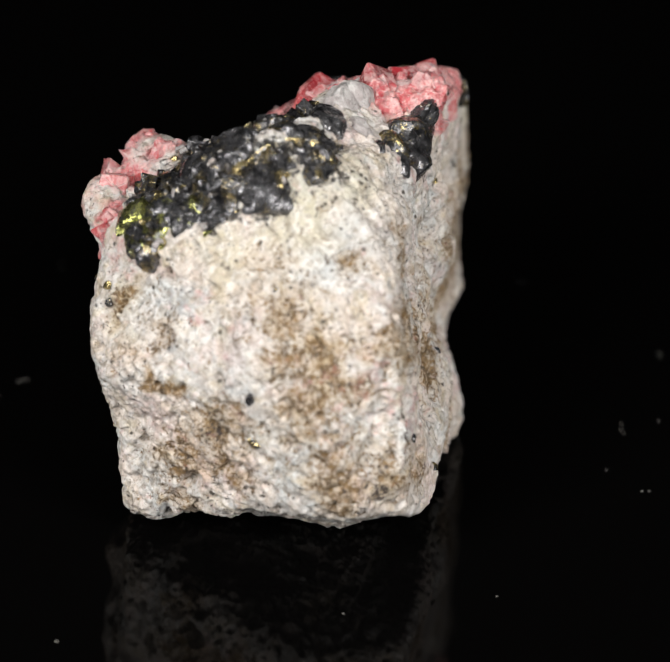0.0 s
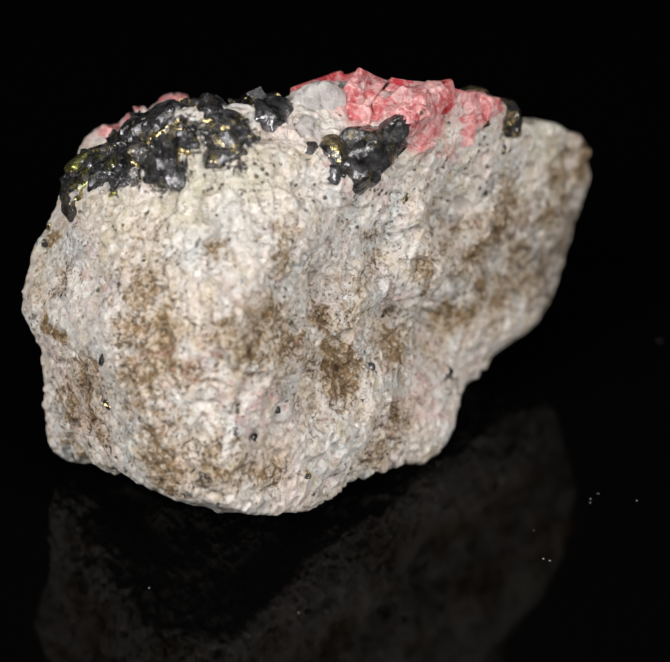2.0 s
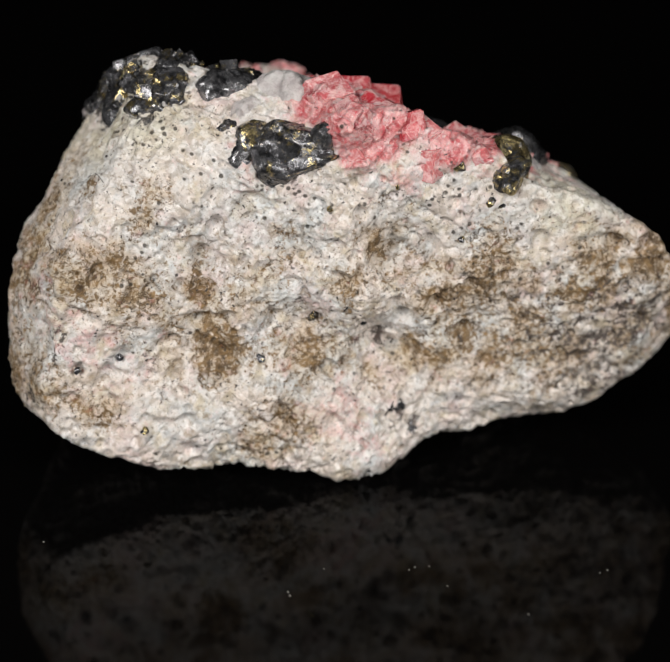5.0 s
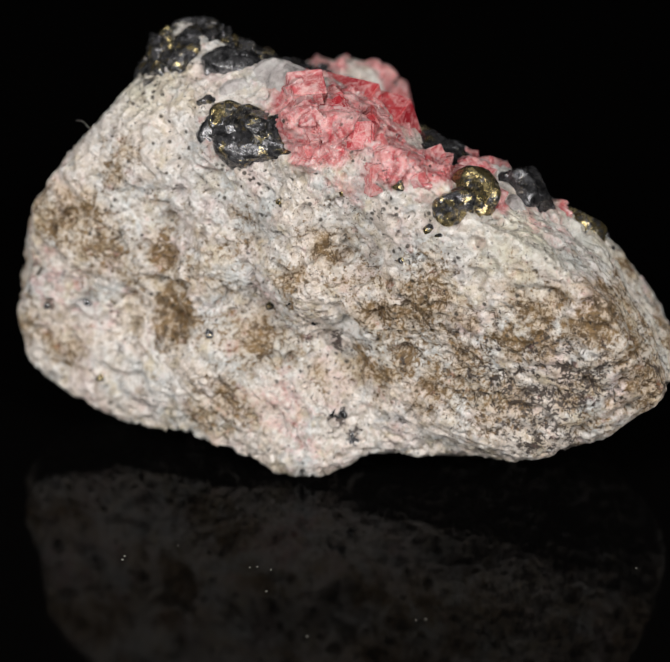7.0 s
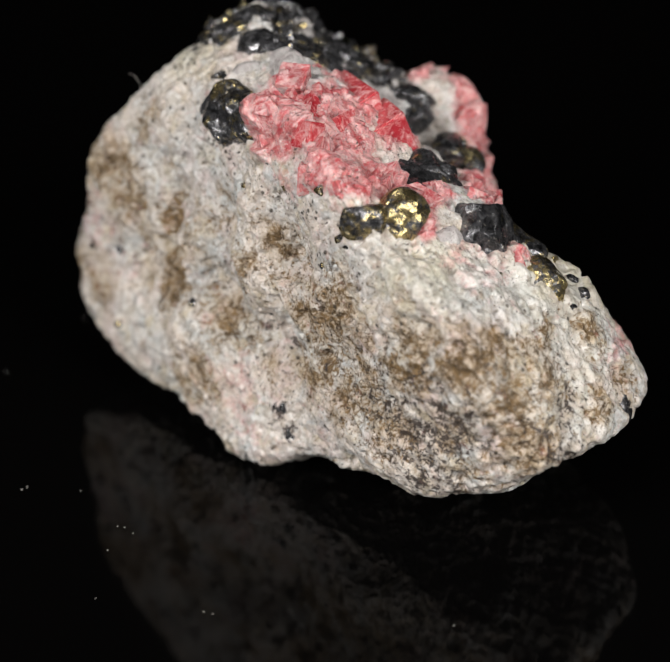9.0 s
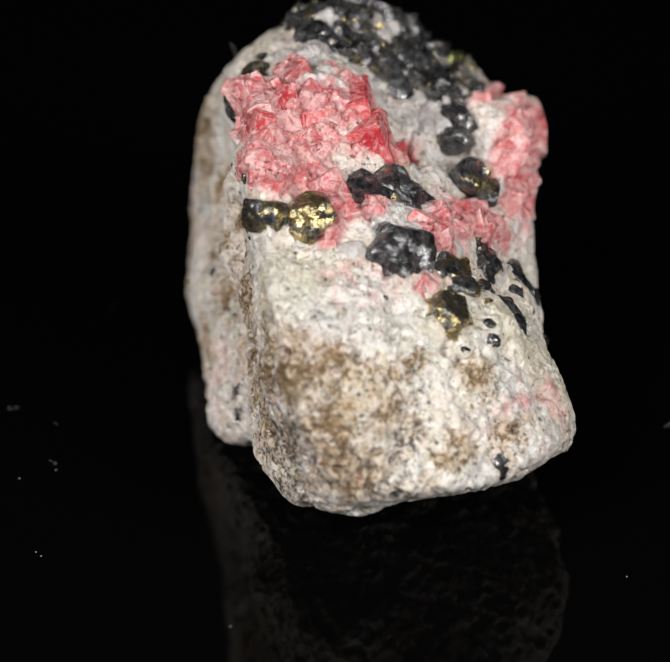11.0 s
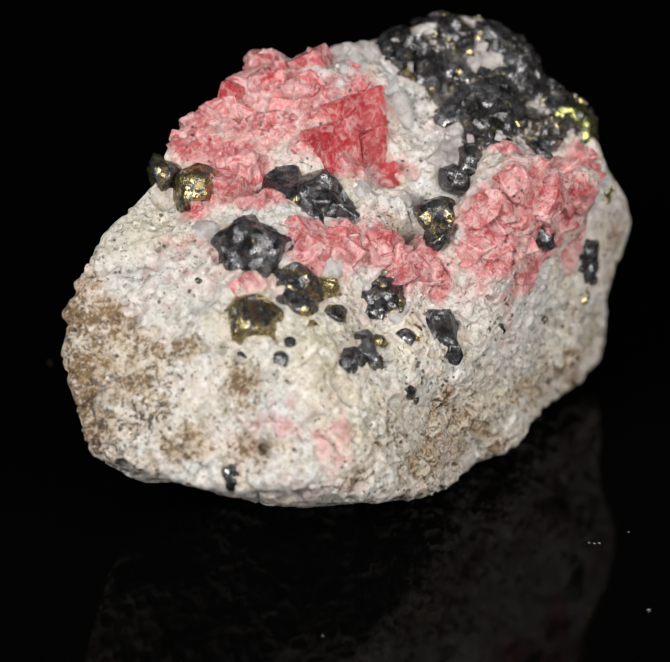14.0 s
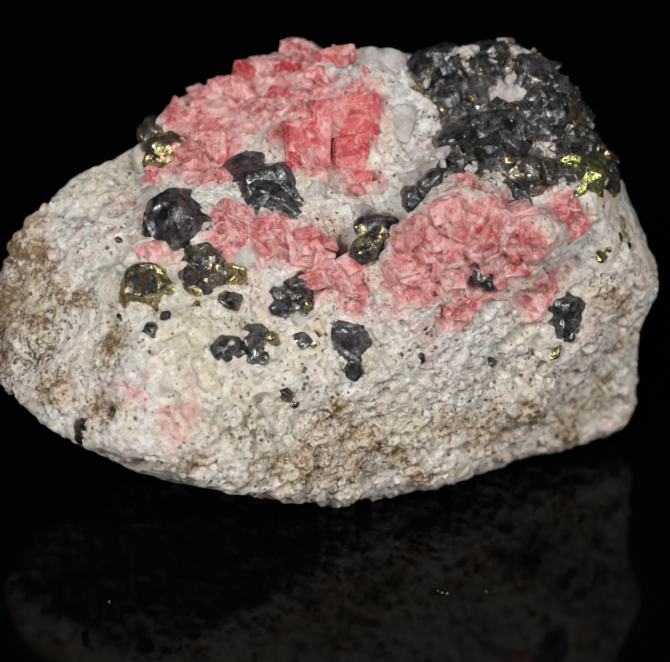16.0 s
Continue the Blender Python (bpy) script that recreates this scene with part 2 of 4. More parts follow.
# bulges and hollows: degrees round, degrees up, spread in degrees, height
BULGES = [
    (184, 45, 11.4, 5.9), (146, 13, 9.7, -2.5), (9, -11, 12.8, -5.2), (185, 63, 16.4, -2.5), (356, -52, 14.5, 2.2), (316, 36, 6.6, -1.2),
    (211, 33, 5.5, -4.5), (336, -3, 9.7, -2.9), (18, 30, 8.3, -7.3), (238, 58, 10.6, 1.5), (238, -54, 9.7, -3.4),
    (105, 9, 6.3, 3.8), (23, 35, 9.4, 4.9), (324, -18, 6.4, 2.2), (49, -29, 6.0, -3.9), (236, 66, 7.4, -2.4), (6, 3, 17.4, 2.2),
    (281, -33, 7.6, 1.6), (353, 57, 4.8, 2.4), (123, -18, 4.4, 3.2), (114, 14, 14.5, -2.7), (297, -27, 6.9, -5.5), (300, -24, 6.4, 5.7)]
BULGES += [
    (328, 77, 8.0, 2.2), (213, 19, 7.3, -2.3), (234, 32, 5.7, 2.6), (47, -24, 5.6, 3.8), (194, -67, 10.4, -2.8), (68, -51, 7.4, 1.4),
    (168, 56, 5.1, -4.1), (29, -41, 6.5, -1.6), (80, 73, 11.1, 4.1), (84, 38, 10.1, 1.6), (38, -1, 7.1, -1.6), (206, 28, 7.1, 4.5),
    (203, -21, 6.8, 3.7), (232, 39, 6.0, -3.3), (305, 20, 6.2, -2.5), (134, 76, 6.9, -3.1), (73, 65, 14.9, -2.5), (294, 5, 4.0, 1.6),
    (157, -38, 7.0, -1.7), (205, -44, 21.2, 2.2), (301, -7, 6.0, -1.5), (112, -5, 6.1, 2.4), (318, 66, 7.2, -1.6), (203, -27, 12.3, -4.0)]
BULGES += [
    (254, 13, 4.2, -1.1), (74, 1, 3.0, 1.6), (71, -20, 3.7, 1.2), (249, -29, 3.7, -1.4), (333, 29, 6.5, -2.1), (54, 3, 3.8, 1.3),
    (87, -5, 3.5, 1.3), (349, 35, 4.8, 1.2), (303, 44, 3.2, -1.4), (214, -6, 5.8, 1.1), (315, -40, 3.7, -1.3), (78, 16, 2.7, -1.7),
    (211, 60, 6.1, 0.8), (264, -24, 4.9, -0.9), (130, -20, 6.9, -2.4), (132, -24, 4.4, 3.3), (134, -67, 6.4, -1.6), (234, -9, 6.8, -0.8),
    (237, 3, 4.4, 0.9), (299, -48, 5.7, 1.1), (55, 36, 4.2, 2.8), (53, 33, 4.1, -2.7), (285, -2, 3.8, -2.0), (288, -5, 4.4, 1.9)]


def ways(round_, up):
    a, e = np.radians(round_), np.radians(up)
    return np.stack([np.cos(e) * np.cos(a), np.cos(e) * np.sin(a), np.sin(e)], -1)


def block_radius(way):
    """How far the block's surface lies from its heart along each way."""
    f, b = np.array(FACES), np.array(BULGES)
    nearness = np.clip(way @ ways(f[:, 0], f[:, 1]).T, 0.0, None) / f[:, 2]
    r = 1.0 / (nearness ** 40).sum(1) ** (1 / 40)
    return r + (np.exp((way @ ways(b[:, 0], b[:, 1]).T - 1) / np.radians(b[:, 2]) ** 2) * b[:, 3]).sum(1)


def height(p):
    """How far places lie outside the block, along the ways from its heart."""
    d = p - HEART
    far = np.linalg.norm(d, axis=1)
    return far - block_radius(d / far[:, None])


def outward(p):
    """The block's outward normal at places on it."""
    n = np.stack([height(p + e) - height(p - e) for e in np.eye(3) * 0.35], -1)
    return n / np.linalg.norm(n, axis=1)[:, None]


def on_block(x, y, z):
    """The block's surface point nearest to a place, seen from the heart, and the outward normal there."""
    way = np.array((x, y, z), float) - HEART
    way = way / np.linalg.norm(way)
    at = HEART + way * block_radius(way[None])[0]
    return at, outward(at[None])[0]


# ---- end of shape ----
# weathering, blushes and pale zones: x, y, z, radius, strength
STAINS = [
    (-4.9, -29.1, 26.4, 3.6, 0.74), (-3.7, -31.5, 23.1, 3.1, 0.74), (-0.9, -30.9, 24.2, 2.5, 0.74), (-2.5, -33.5, 19.6, 3.4, 0.74),
    (5.9, -30.3, 23.0, 1.8, 0.74), (6.8, -24.6, 24.2, 2.0, 0.74), (-11.4, -29.4, 15.6, 3.8, 0.74), (-14.8, -27.3, 11.6, 3.1, 0.74),
    (-9.8, -29.8, 10.7, 2.2, 0.74), (-0.0, -33.9, 13.5, 3.8, 0.74), (-15.4, -26.4, 5.9, 2.2, 0.74), (0.8, -33.9, 9.9, 2.7, 0.74),
    (-17.2, -26.9, 18.6, 1.2, 1.1), (-20.4, -22.1, 24.6, 1.3, 0.96), (2.3, -25.7, 31.4, 1.6, 0.74), (-16.3, -25.8, 23.7, 2.0, 0.54),
    (-1.1, -32.5, 21.8, 3.6, 0.74), (6.3, -28.6, 24.0, 3.8, 0.74), (6.1, -22.3, 30.2, 2.0, 0.6)]
STAINS += [
    (6.6, -15.5, 24.8, 1.0, 1.1), (7.5, -16.2, 22.1, 1.0, 0.96), (8.4, -16.6, 19.4, 1.2, 0.96), (9.1, -14.8, 14.9, 2.5, 0.9),
    (9.8, -5.7, 14.2, 3.6, 0.84), (11.3, -10.1, 7.0, 4.0, 0.66), (10.4, 0.2, 25.9, 1.6, 0.72), (11.3, -2.6, 21.9, 2.5, 0.74),
    (12.7, 11.9, 21.1, 3.8, 0.9), (12.4, 7.1, 20.0, 2.7, 0.74), (12.4, 13.6, 13.7, 3.1, 0.84), (10.5, 5.5, 12.9, 2.0, 0.84),
    (13.9, 23.0, 23.2, 2.9, 0.84), (13.3, 27.0, 15.0, 2.5, 0.74), (8.1, -21.3, 20.2, 3.6, 0.6), (0.3, -33.7, 14.3, 2.9, 0.74),
    (5.8, -32.6, 11.6, 3.4, 0.74), (7.8, -27.4, 10.8, 2.5, 0.74), (8.0, -6.5, 26.5, 2.0, 0.54)]
STAINS += [
    (6.6, -15.9, 25.2, 1.3, 0.84), (7.9, -15.8, 21.5, 1.3, 1), (8.7, -15.4, 17.6, 1.3, 0.96), (9.5, -13.9, 14.8, 1.6, 0.96),
    (6.2, -21.3, 30.6, 2.0, 0.72), (6.3, -26.9, 25.3, 2.9, 0.74), (7.5, -22.9, 22.4, 3.4, 0.72), (10.3, -5.6, 13.3, 2.0, 0.9),
    (10.1, 0.1, 12.0, 2.0, 0.96), (10.9, 6.5, 13.2, 2.0, 0.9), (12.8, 12.4, 21.5, 4.0, 0.9), (11.7, 9.7, 17.3, 2.5, 0.74),
    (13.2, 16.8, 21.3, 1.6, 0.72), (13.9, 23.6, 22.5, 3.4, 0.9), (14.2, 23.8, 20.1, 2.0, 1), (14.0, 28.2, 24.0, 2.5, 0.74),
    (13.0, 19.1, 12.5, 4.0, 0.78), (12.8, 15.2, 12.4, 2.2, 0.74), (11.4, -9.9, 7.5, 3.1, 0.54)]
STAINS += [
    (13.1, 14.3, 22.9, 2.0, 0.84), (14.0, 29.4, 23.0, 3.8, 0.96), (14.1, 23.6, 21.0, 2.5, 0.84), (8.3, 30.3, 22.2, 2.5, 0.84),
    (10.3, 32.7, 18.8, 3.4, 0.84), (12.8, 17.5, 14.2, 2.0, 0.74), (11.6, 28.8, 10.0, 3.4, 0.66), (11.9, 9.8, 14.3, 2.0, 0.74),
    (10.7, 29.9, 23.5, 3.1, 0.84), (5.4, 30.2, 21.8, 2.0, 0.72), (1.6, 29.4, 21.8, 1.3, 1), (10.7, 32.8, 18.6, 2.9, 0.9),
    (5.1, 32.8, 19.1, 2.5, 0.72), (10.2, 34.2, 15.3, 4.9, 0.72), (-0.5, 33.4, 15.7, 1.6, 0.78), (-8.7, 32.2, 13.9, 1.6, 0.6),
    (-5.4, 29.6, 19.2, 2.0, 0.6), (10.2, 30.1, 23.1, 2.7, 0.9), (9.4, 32.6, 18.9, 2.5, 0.9)]
STAINS += [
    (1.8, 29.5, 21.6, 1.5, 0.96), (-1.6, 33.5, 15.6, 2.0, 0.78), (-8.1, 32.1, 14.2, 2.0, 0.72), (-17.8, 12.4, 12.7, 1.3, 1.2),
    (-18.6, 14.0, 8.9, 3.4, 0.6), (-20.3, 3.1, 4.0, 1.6, 0.72), (-5.2, 29.4, 19.5, 2.2, 0.54), (-17.1, 20.0, 12.6, 2.5, 0.6),
    (-21.0, -3.7, 8.6, 2.7, 0.6), (-15.9, 26.9, 10.6, 1.1, 1.1), (-18.9, 9.1, 8.2, 3.6, 0.66), (-20.2, 3.2, 4.1, 2.0, 0.72),
    (-21.9, -10.7, 8.1, 2.5, 0.72), (-23.6, -18.0, 19.8, 2.0, 0.72), (-21.2, -4.8, 8.0, 3.4, 0.6), (-18.8, 15.5, 6.7, 2.5, 0.66),
    (-22.2, -19.9, 13.9, 2.0, 0.6), (-12.5, 7.2, 28.4, 1.8, 1.1), (-13.1, 7.3, 28.0, 2.0, 1.1)]
STAINS += [
    (-21.2, -15.6, 7.4, 2.7, 0.55), (-20.9, 0.2, 9.4, 2.7, 0.5), (-17.8, 19.8, 9.9, 2.7, 0.5), (-15.8, 26.8, 12.0, 2.2, 0.5),
    (-22.8, -8.7, 13.4, 1.8, 0.4), (-19.6, -25.6, 20.9, 2.2, 0.5), (-6.6, -26.1, 30.2, 2.2, 0.45), (8.8, -12.5, 21.1, 2.7, 0.5),
    (13.6, 20.0, 19.1, 2.7, 0.6), (7.7, -19.8, 16.2, 2.7, 0.5), (9.3, -9.4, 21.9, 3.1, 0.4), (10.7, 3.3, 22.7, 2.7, 0.5),
    (13.5, 30.8, 19.4, 2.7, 0.7), (10.2, -1.4, 13.2, 2.7, 0.6), (8.9, 3.4, 25.8, 2.7, 0.45), (6.7, -15.2, 23.9, 2.7, 0.5)]
STAINS += [
    (-17.9, 12.5, 12.5, 1.6, 1.2), (-23.3, -8.5, 8.9, 1.8, 1.1), (2.1, 29.5, 21.8, 1.6, 1.1), (-4.4, 29.4, 19.8, 1.8, 1.0),
    (-20.6, -18.6, 8.7, 1.8, 0.9), (-20.9, -14.7, 4.5, 2.0, 0.9), (-19.2, 6.9, 7.7, 1.8, 0.9), (10.4, 0.7, 24.9, 1.2, 1.1),
    (12.2, 7.8, 20.3, 1.8, 1.0), (12.2, 16.3, 16.4, 2.0, 0.9), (6.4, -28.4, 23.8, 1.8, 1.0), (14.1, 21.1, 19.4, 1.8, 1.1)]
# the fissure that runs down the long side
FISSURE = [(6.5, -16.3, 26.4), (6.6, -15.8, 25.0), (6.8, -15.6, 23.5), (7.0, -15.5, 22.0), (7.4, -15.4, 20.5), (8.2, -15.0, 18.6), (8.6, -14.8, 16.9), (8.9, -14.4, 15.2), (9.6, -13.7, 13.9)]
STAINS += [(x, y, z, 0.7, 1.25) for x, y, z in FISSURE]
UMBER = [
    (8.2, -5.3, 17.2, 0.8, 1.0), (11.7, 2.2, 7.8, 1.0, 1.0), (12.2, 4.2, 5.3, 0.9, 1.0), (9.4, 0.3, 16.3, 0.7, 1.0), (7.8, 2.5, 14.1, 0.7, 0.9),
    (7.8, -25.2, 15.7, 0.7, 1.0), (6.9, -30.7, 16.0, 0.8, 0.8), (4.5, -32.6, 9.2, 1.1, 0.9), (13.5, 25.9, 16.0, 2.2, 0.6), (12.9, 28.7, 15.1, 2.0, 0.6),
    (-12.7, -28.7, 14.7, 2.7, 0.35), (3.6, -33.1, 9.4, 1.8, 0.4), (12.9, 18.4, 15.4, 3.6, 0.4), (13.4, 26.7, 15.6, 4.5, 0.6),
    (12.9, 24.7, 9.9, 4.0, 0.6), (13.1, 24.5, 13.2, 4.9, 0.6), (13.1, 20.6, 14.9, 2.2, 0.5), (3.4, 35.2, 12.4, 1.6, 0.6),
    (5.0, 34.3, 14.8, 4.0, 0.4), (2.9, 35.1, 11.7, 2.2, 0.5), (3.4, 35.2, 11.8, 2.7, 0.5)]
BLUSH = [
    (-9.5, 29.8, 16.4, 1.9, 0.7), (-13.6, 27.3, 15.2, 2.0, 0.8), (-2.4, 22.6, 26.9, 1.8, 0.75), (1.8, 22.5, 27.9, 2.2, 0.5),
    (-20.3, 3.0, 19.9, 2.2, 0.6), (-19.2, 4.6, 23.9, 2.2, 0.6), (7.4, -11.4, 33.6, 1.8, 0.6), (11.2, 4.4, 33.0, 2.2, 0.6),
    (-20.2, -20.1, 28.2, 1.8, 0.6), (-13.0, -26.0, 26.6, 1.6, 0.4), (-13.1, 28.1, 15.0, 1.6, 0.6), (6.4, 21.4, 28.9, 1.8, 0.55),
    (-0.2, 23.5, 26.9, 1.8, 0.5), (4.6, 20.2, 29.5, 2.2, 0.6), (6.8, 23.7, 27.7, 2.2, 0.5), (6.8, -11.7, 35.1, 1.3, 0.5),
    (12.2, -3.1, 7.1, 2.7, 0.33), (7.7, -23.7, 15.6, 2.7, 0.3), (2.7, -31.9, 21.6, 2.2, 0.35)]
BLUSH += [
    (6.5, -30.4, 17.3, 2.7, 0.3), (12.1, -3.0, 7.7, 3.1, 0.35), (7.6, -27.7, 15.2, 2.7, 0.33), (12.4, -1.6, 6.1, 2.7, 0.33),
    (-20.3, 3.6, 15.9, 2.7, 0.4), (4.8, -31.0, 16.6, 2.7, 0.3), (7.6, -27.4, 15.4, 2.7, 0.33)]
PALE = [
    (-1.2, -25.7, 30.8, 1.8, 1.1), (3.1, -24.6, 32.6, 1.8, 0.9), (-20.2, 2.6, 16.4, 2.4, 0.8), (-21.9, -3.8, 18.2, 2.0, 0.8), (-19.1, 8.9, 15.8, 2.2, 0.6),
    (-1.8, -25.3, 31.6, 2.7, 0.8), (-8.9, -29.8, 24.0, 2.7, 0.5), (1.8, -23.3, 34.3, 2.7, 0.6), (-2.4, -25.3, 31.6, 2.7, 0.8),
    (7.5, -13.0, 29.0, 2.7, 0.5), (2.0, -9.5, 38.9, 1.8, 0.8), (8.0, 26.3, 26.4, 4.0, 0.8), (2.0, 25.1, 24.8, 2.7, 0.8),
    (-3.0, 15.0, 30.9, 1.8, 0.8), (-18.4, 5.0, 24.8, 1.8, 0.5), (1.4, -7.3, 39.8, 2.0, 0.9), (1.8, -7.1, 39.6, 1.8, 0.9),
    (-5.0, -5.3, 36.2, 1.8, 0.9), (-10.5, -0.8, 31.7, 2.7, 0.5), (12.9, 12.4, 25.2, 3.6, 0.5), (8.0, -14.2, 21.8, 2.7, 0.3)]
CREAM = [
    (9.2, 22.4, 28.7, 4.0, 1), (-10.6, 22.9, 22.0, 4.9, 1), (-15.7, 15.8, 18.2, 2.7, 0.8), (10.0, 21.4, 29.3, 3.1, 0.8),
    (10.2, 22.0, 29.0, 3.1, 0.9), (-3.4, -22.5, 35.2, 4.0, 0.9), (-10.6, -24.1, 31.9, 2.7, 0.8), (1.0, -18.5, 37.8, 2.7, 0.8),
    (13.4, 20.8, 28.9, 3.1, 0.7), (2.1, 25.5, 24.7, 2.7, 0.8), (-6.3, 6.6, 31.4, 1.6, 0.9), (-22.4, -7.8, 17.3, 2.7, 0.6),
    (-20.5, -22.3, 24.1, 1.8, 0.8), (1.4, -19.7, 37.1, 2.7, 0.8), (-13.8, 23.0, 17.5, 5.4, 0.7), (-19.6, 7.0, 10.8, 6.3, 0.6),
    (-2.3, 25.7, 24.9, 4.9, 0.7), (-21.7, -4.4, 10.8, 4.9, 0.5), (-21.5, -18.0, 9.3, 3.6, 0.6)]
CREAM += [
    (-17.5, 18.2, 10.7, 4.9, 0.6), (0.9, 32.3, 17.1, 4.9, 0.4)]
PEPPERED = [
    (2.6, -19.4, 36.5, 3.1, 0.35), (6.0, -17.5, 33.5, 2.7, 0.35), (-0.2, -22.3, 35.6, 2.2, 0.35), (5.7, -16.3, 33.8, 3.1, 0.35),
    (8.9, -6.2, 31.8, 3.6, 0.35), (10.4, 1.2, 31.7, 3.1, 0.35), (11.7, 6.8, 30.7, 3.1, 0.35), (0.9, -19.4, 37.5, 2.2, 0.35),
    (9.7, -3.1, 31.7, 2.7, 0.35), (11.2, 4.2, 31.8, 3.1, 0.35), (12.2, 8.7, 30.0, 3.1, 0.35), (12.3, 10.1, 26.1, 2.7, 0.35),
    (10.6, 24.0, 28.0, 2.7, 0.35), (-16.5, 15.6, 17.5, 2.7, 0.35), (-20.5, 2.4, 17.4, 2.7, 0.35), (0.7, -25.9, 31.1, 2.7, 0.2),
    (-16.7, 15.2, 17.5, 3.1, 0.35), (-22.2, -6.5, 13.8, 2.7, 0.35)]
ORE_MASS = [
    (-10.6, -9.2, 35.7, 4.0, 1), (-14.0, -11.2, 34.9, 4.0, 1), (-6.1, -10.6, 38.4, 3.1, 1), (-12.7, -14.8, 37.1, 3.1, 1),
    (-13.8, -5.8, 34.0, 2.2, 1), (-17.5, -11.4, 32.9, 2.5, 1), (-18.4, -14.8, 33.4, 2.7, 1), (-10.7, -20.8, 36.6, 3.1, 1),
    (-14.9, -18.2, 34.6, 2.7, 1), (-7.0, -20.7, 37.5, 3.1, 1), (-18.0, -20.9, 32.2, 2.0, 1), (-1.6, -17.6, 39.4, 2.7, 1),
    (-5.9, -20.1, 38.5, 2.7, 1), (-11.4, -22.0, 34.4, 2.0, 1), (-2.8, -9.2, 39.5, 1.8, 1), (-6.7, -14.4, 40.1, 2.2, 1)]
# hollows and pits: x, y, z, size, depth
HOLLOWS = [(x, y, z, 0.7, 0.7) for x, y, z in FISSURE] + [
    (-13.0, 0.9, 30.3, 1.8, 2), (-12.5, 6.2, 28.8, 2.0, 4), (-13.1, 9.2, 26.5, 1.9, 4), (-13.1, 7.3, 28.0, 2.0, 3.5),
    (6.6, -15.5, 24.8, 1.0, 0.8), (7.7, -16.0, 21.9, 1.0, 0.8), (8.5, -16.4, 18.9, 1.1, 0.8), (9.1, -14.8, 15.3, 1.3, 0.8),
    (7.7, -24.4, 15.2, 0.6, 1.3), (7.6, -28.7, 14.2, 0.6, 1), (7.9, -15.4, 21.6, 1.2, 0.7), (8.5, 3.2, 24.0, 0.7, 0.8),
    (13.8, 30.3, 20.8, 1.3, 0.4), (9.2, 31.7, 20.3, 1.3, 0.4), (14.3, 25.9, 19.4, 1.3, 0.4), (-8.0, -24.1, 3.3, 2.2, 1),
    (-13.1, -21.4, 2.2, 1.8, 0.8), (-14.3, 29.7, 10.9, 2.7, 0.8)]
# beds of rose crystals
PINK_RIDGE = [
    (6.3, 1.9, 39.2, 3.1, 1), (7.3, 6.5, 36.8, 3.1, 1), (9.5, 11.3, 35.1, 2.7, 1), (2.4, 3.0, 37.7, 3.6, 1),
    (-2.7, -0.1, 37.0, 3.4, 1), (-4.0, 4.7, 34.3, 2.9, 1), (5.1, 10.9, 33.8, 2.7, 1), (-6.3, 1.3, 30.4, 1.6, 1),
    (5.1, -3.8, 39.4, 2.7, 1), (9.6, -3.1, 38.5, 2.7, 1), (10.1, 1.3, 36.6, 2.7, 1), (9.6, 0.4, 39.4, 3.6, 1),
    (8.4, 4.8, 37.9, 3.1, 1), (11.6, 8.5, 36.1, 2.5, 1), (10.4, -1.2, 35.9, 1.8, 1), (3.5, 14.5, 32.3, 2.2, 1),
    (5.1, 13.0, 33.1, 2.2, 1), (6.8, 17.4, 31.8, 1.8, 1), (4.0, 6.7, 35.8, 2.2, 1)]
PINK_RIDGE += [
    (1.1, 13.6, 32.1, 2.0, 1), (-0.3, 6.9, 35.1, 1.8, 1), (6.5, 13.3, 33.4, 1.8, 1)]
PINK_FAR = [
    (-19.0, 2.3, 30.4, 3.6, 1), (-21.8, -1.1, 30.8, 3.6, 1), (-23.9, -5.1, 28.9, 3.4, 1), (-19.3, 3.4, 26.7, 3.1, 1),
    (-21.9, -1.4, 25.1, 3.1, 1), (-22.2, -9.1, 22.3, 2.7, 1), (-23.1, -13.1, 29.1, 2.0, 1), (-21.1, -0.3, 22.1, 1.8, 1),
    (-20.5, -7.0, 32.3, 2.2, 1), (-22.3, -12.3, 30.5, 2.0, 1), (-17.2, -4.1, 33.8, 1.6, 1), (-19.6, 0.1, 32.7, 2.2, 1)]
PINK_FRONT = [
    (-5.5, 15.7, 28.9, 2.5, 1), (-7.9, 12.7, 28.2, 2.5, 1), (-10.8, 10.2, 27.5, 2.5, 1), (-12.9, 10.3, 25.4, 2.0, 1),
    (-15.3, 7.8, 23.7, 1.9, 1), (-14.4, 8.1, 25.9, 1.6, 1), (-2.1, 23.0, 26.7, 1.3, 1)]
PINK_SPOTS = PINK_RIDGE + PINK_FAR + PINK_FRONT
PINK_CLUSTERS = [
    (PINK_RIDGE, 58, 0.3, (0.35, 0.25, 0.5), 11, "blocky rose-red crystals along the crest, cleaved and veined white"),
    (PINK_FAR, 14, 0.0, (0.2, 0.6, 0.1), 12, "crusted rose-red crystal mound with white frosting"),
    (PINK_FRONT, 32, 0.3, (0.5, 0.2, 0.9), 13, "small stepped rose crystals in front of the hollow")]
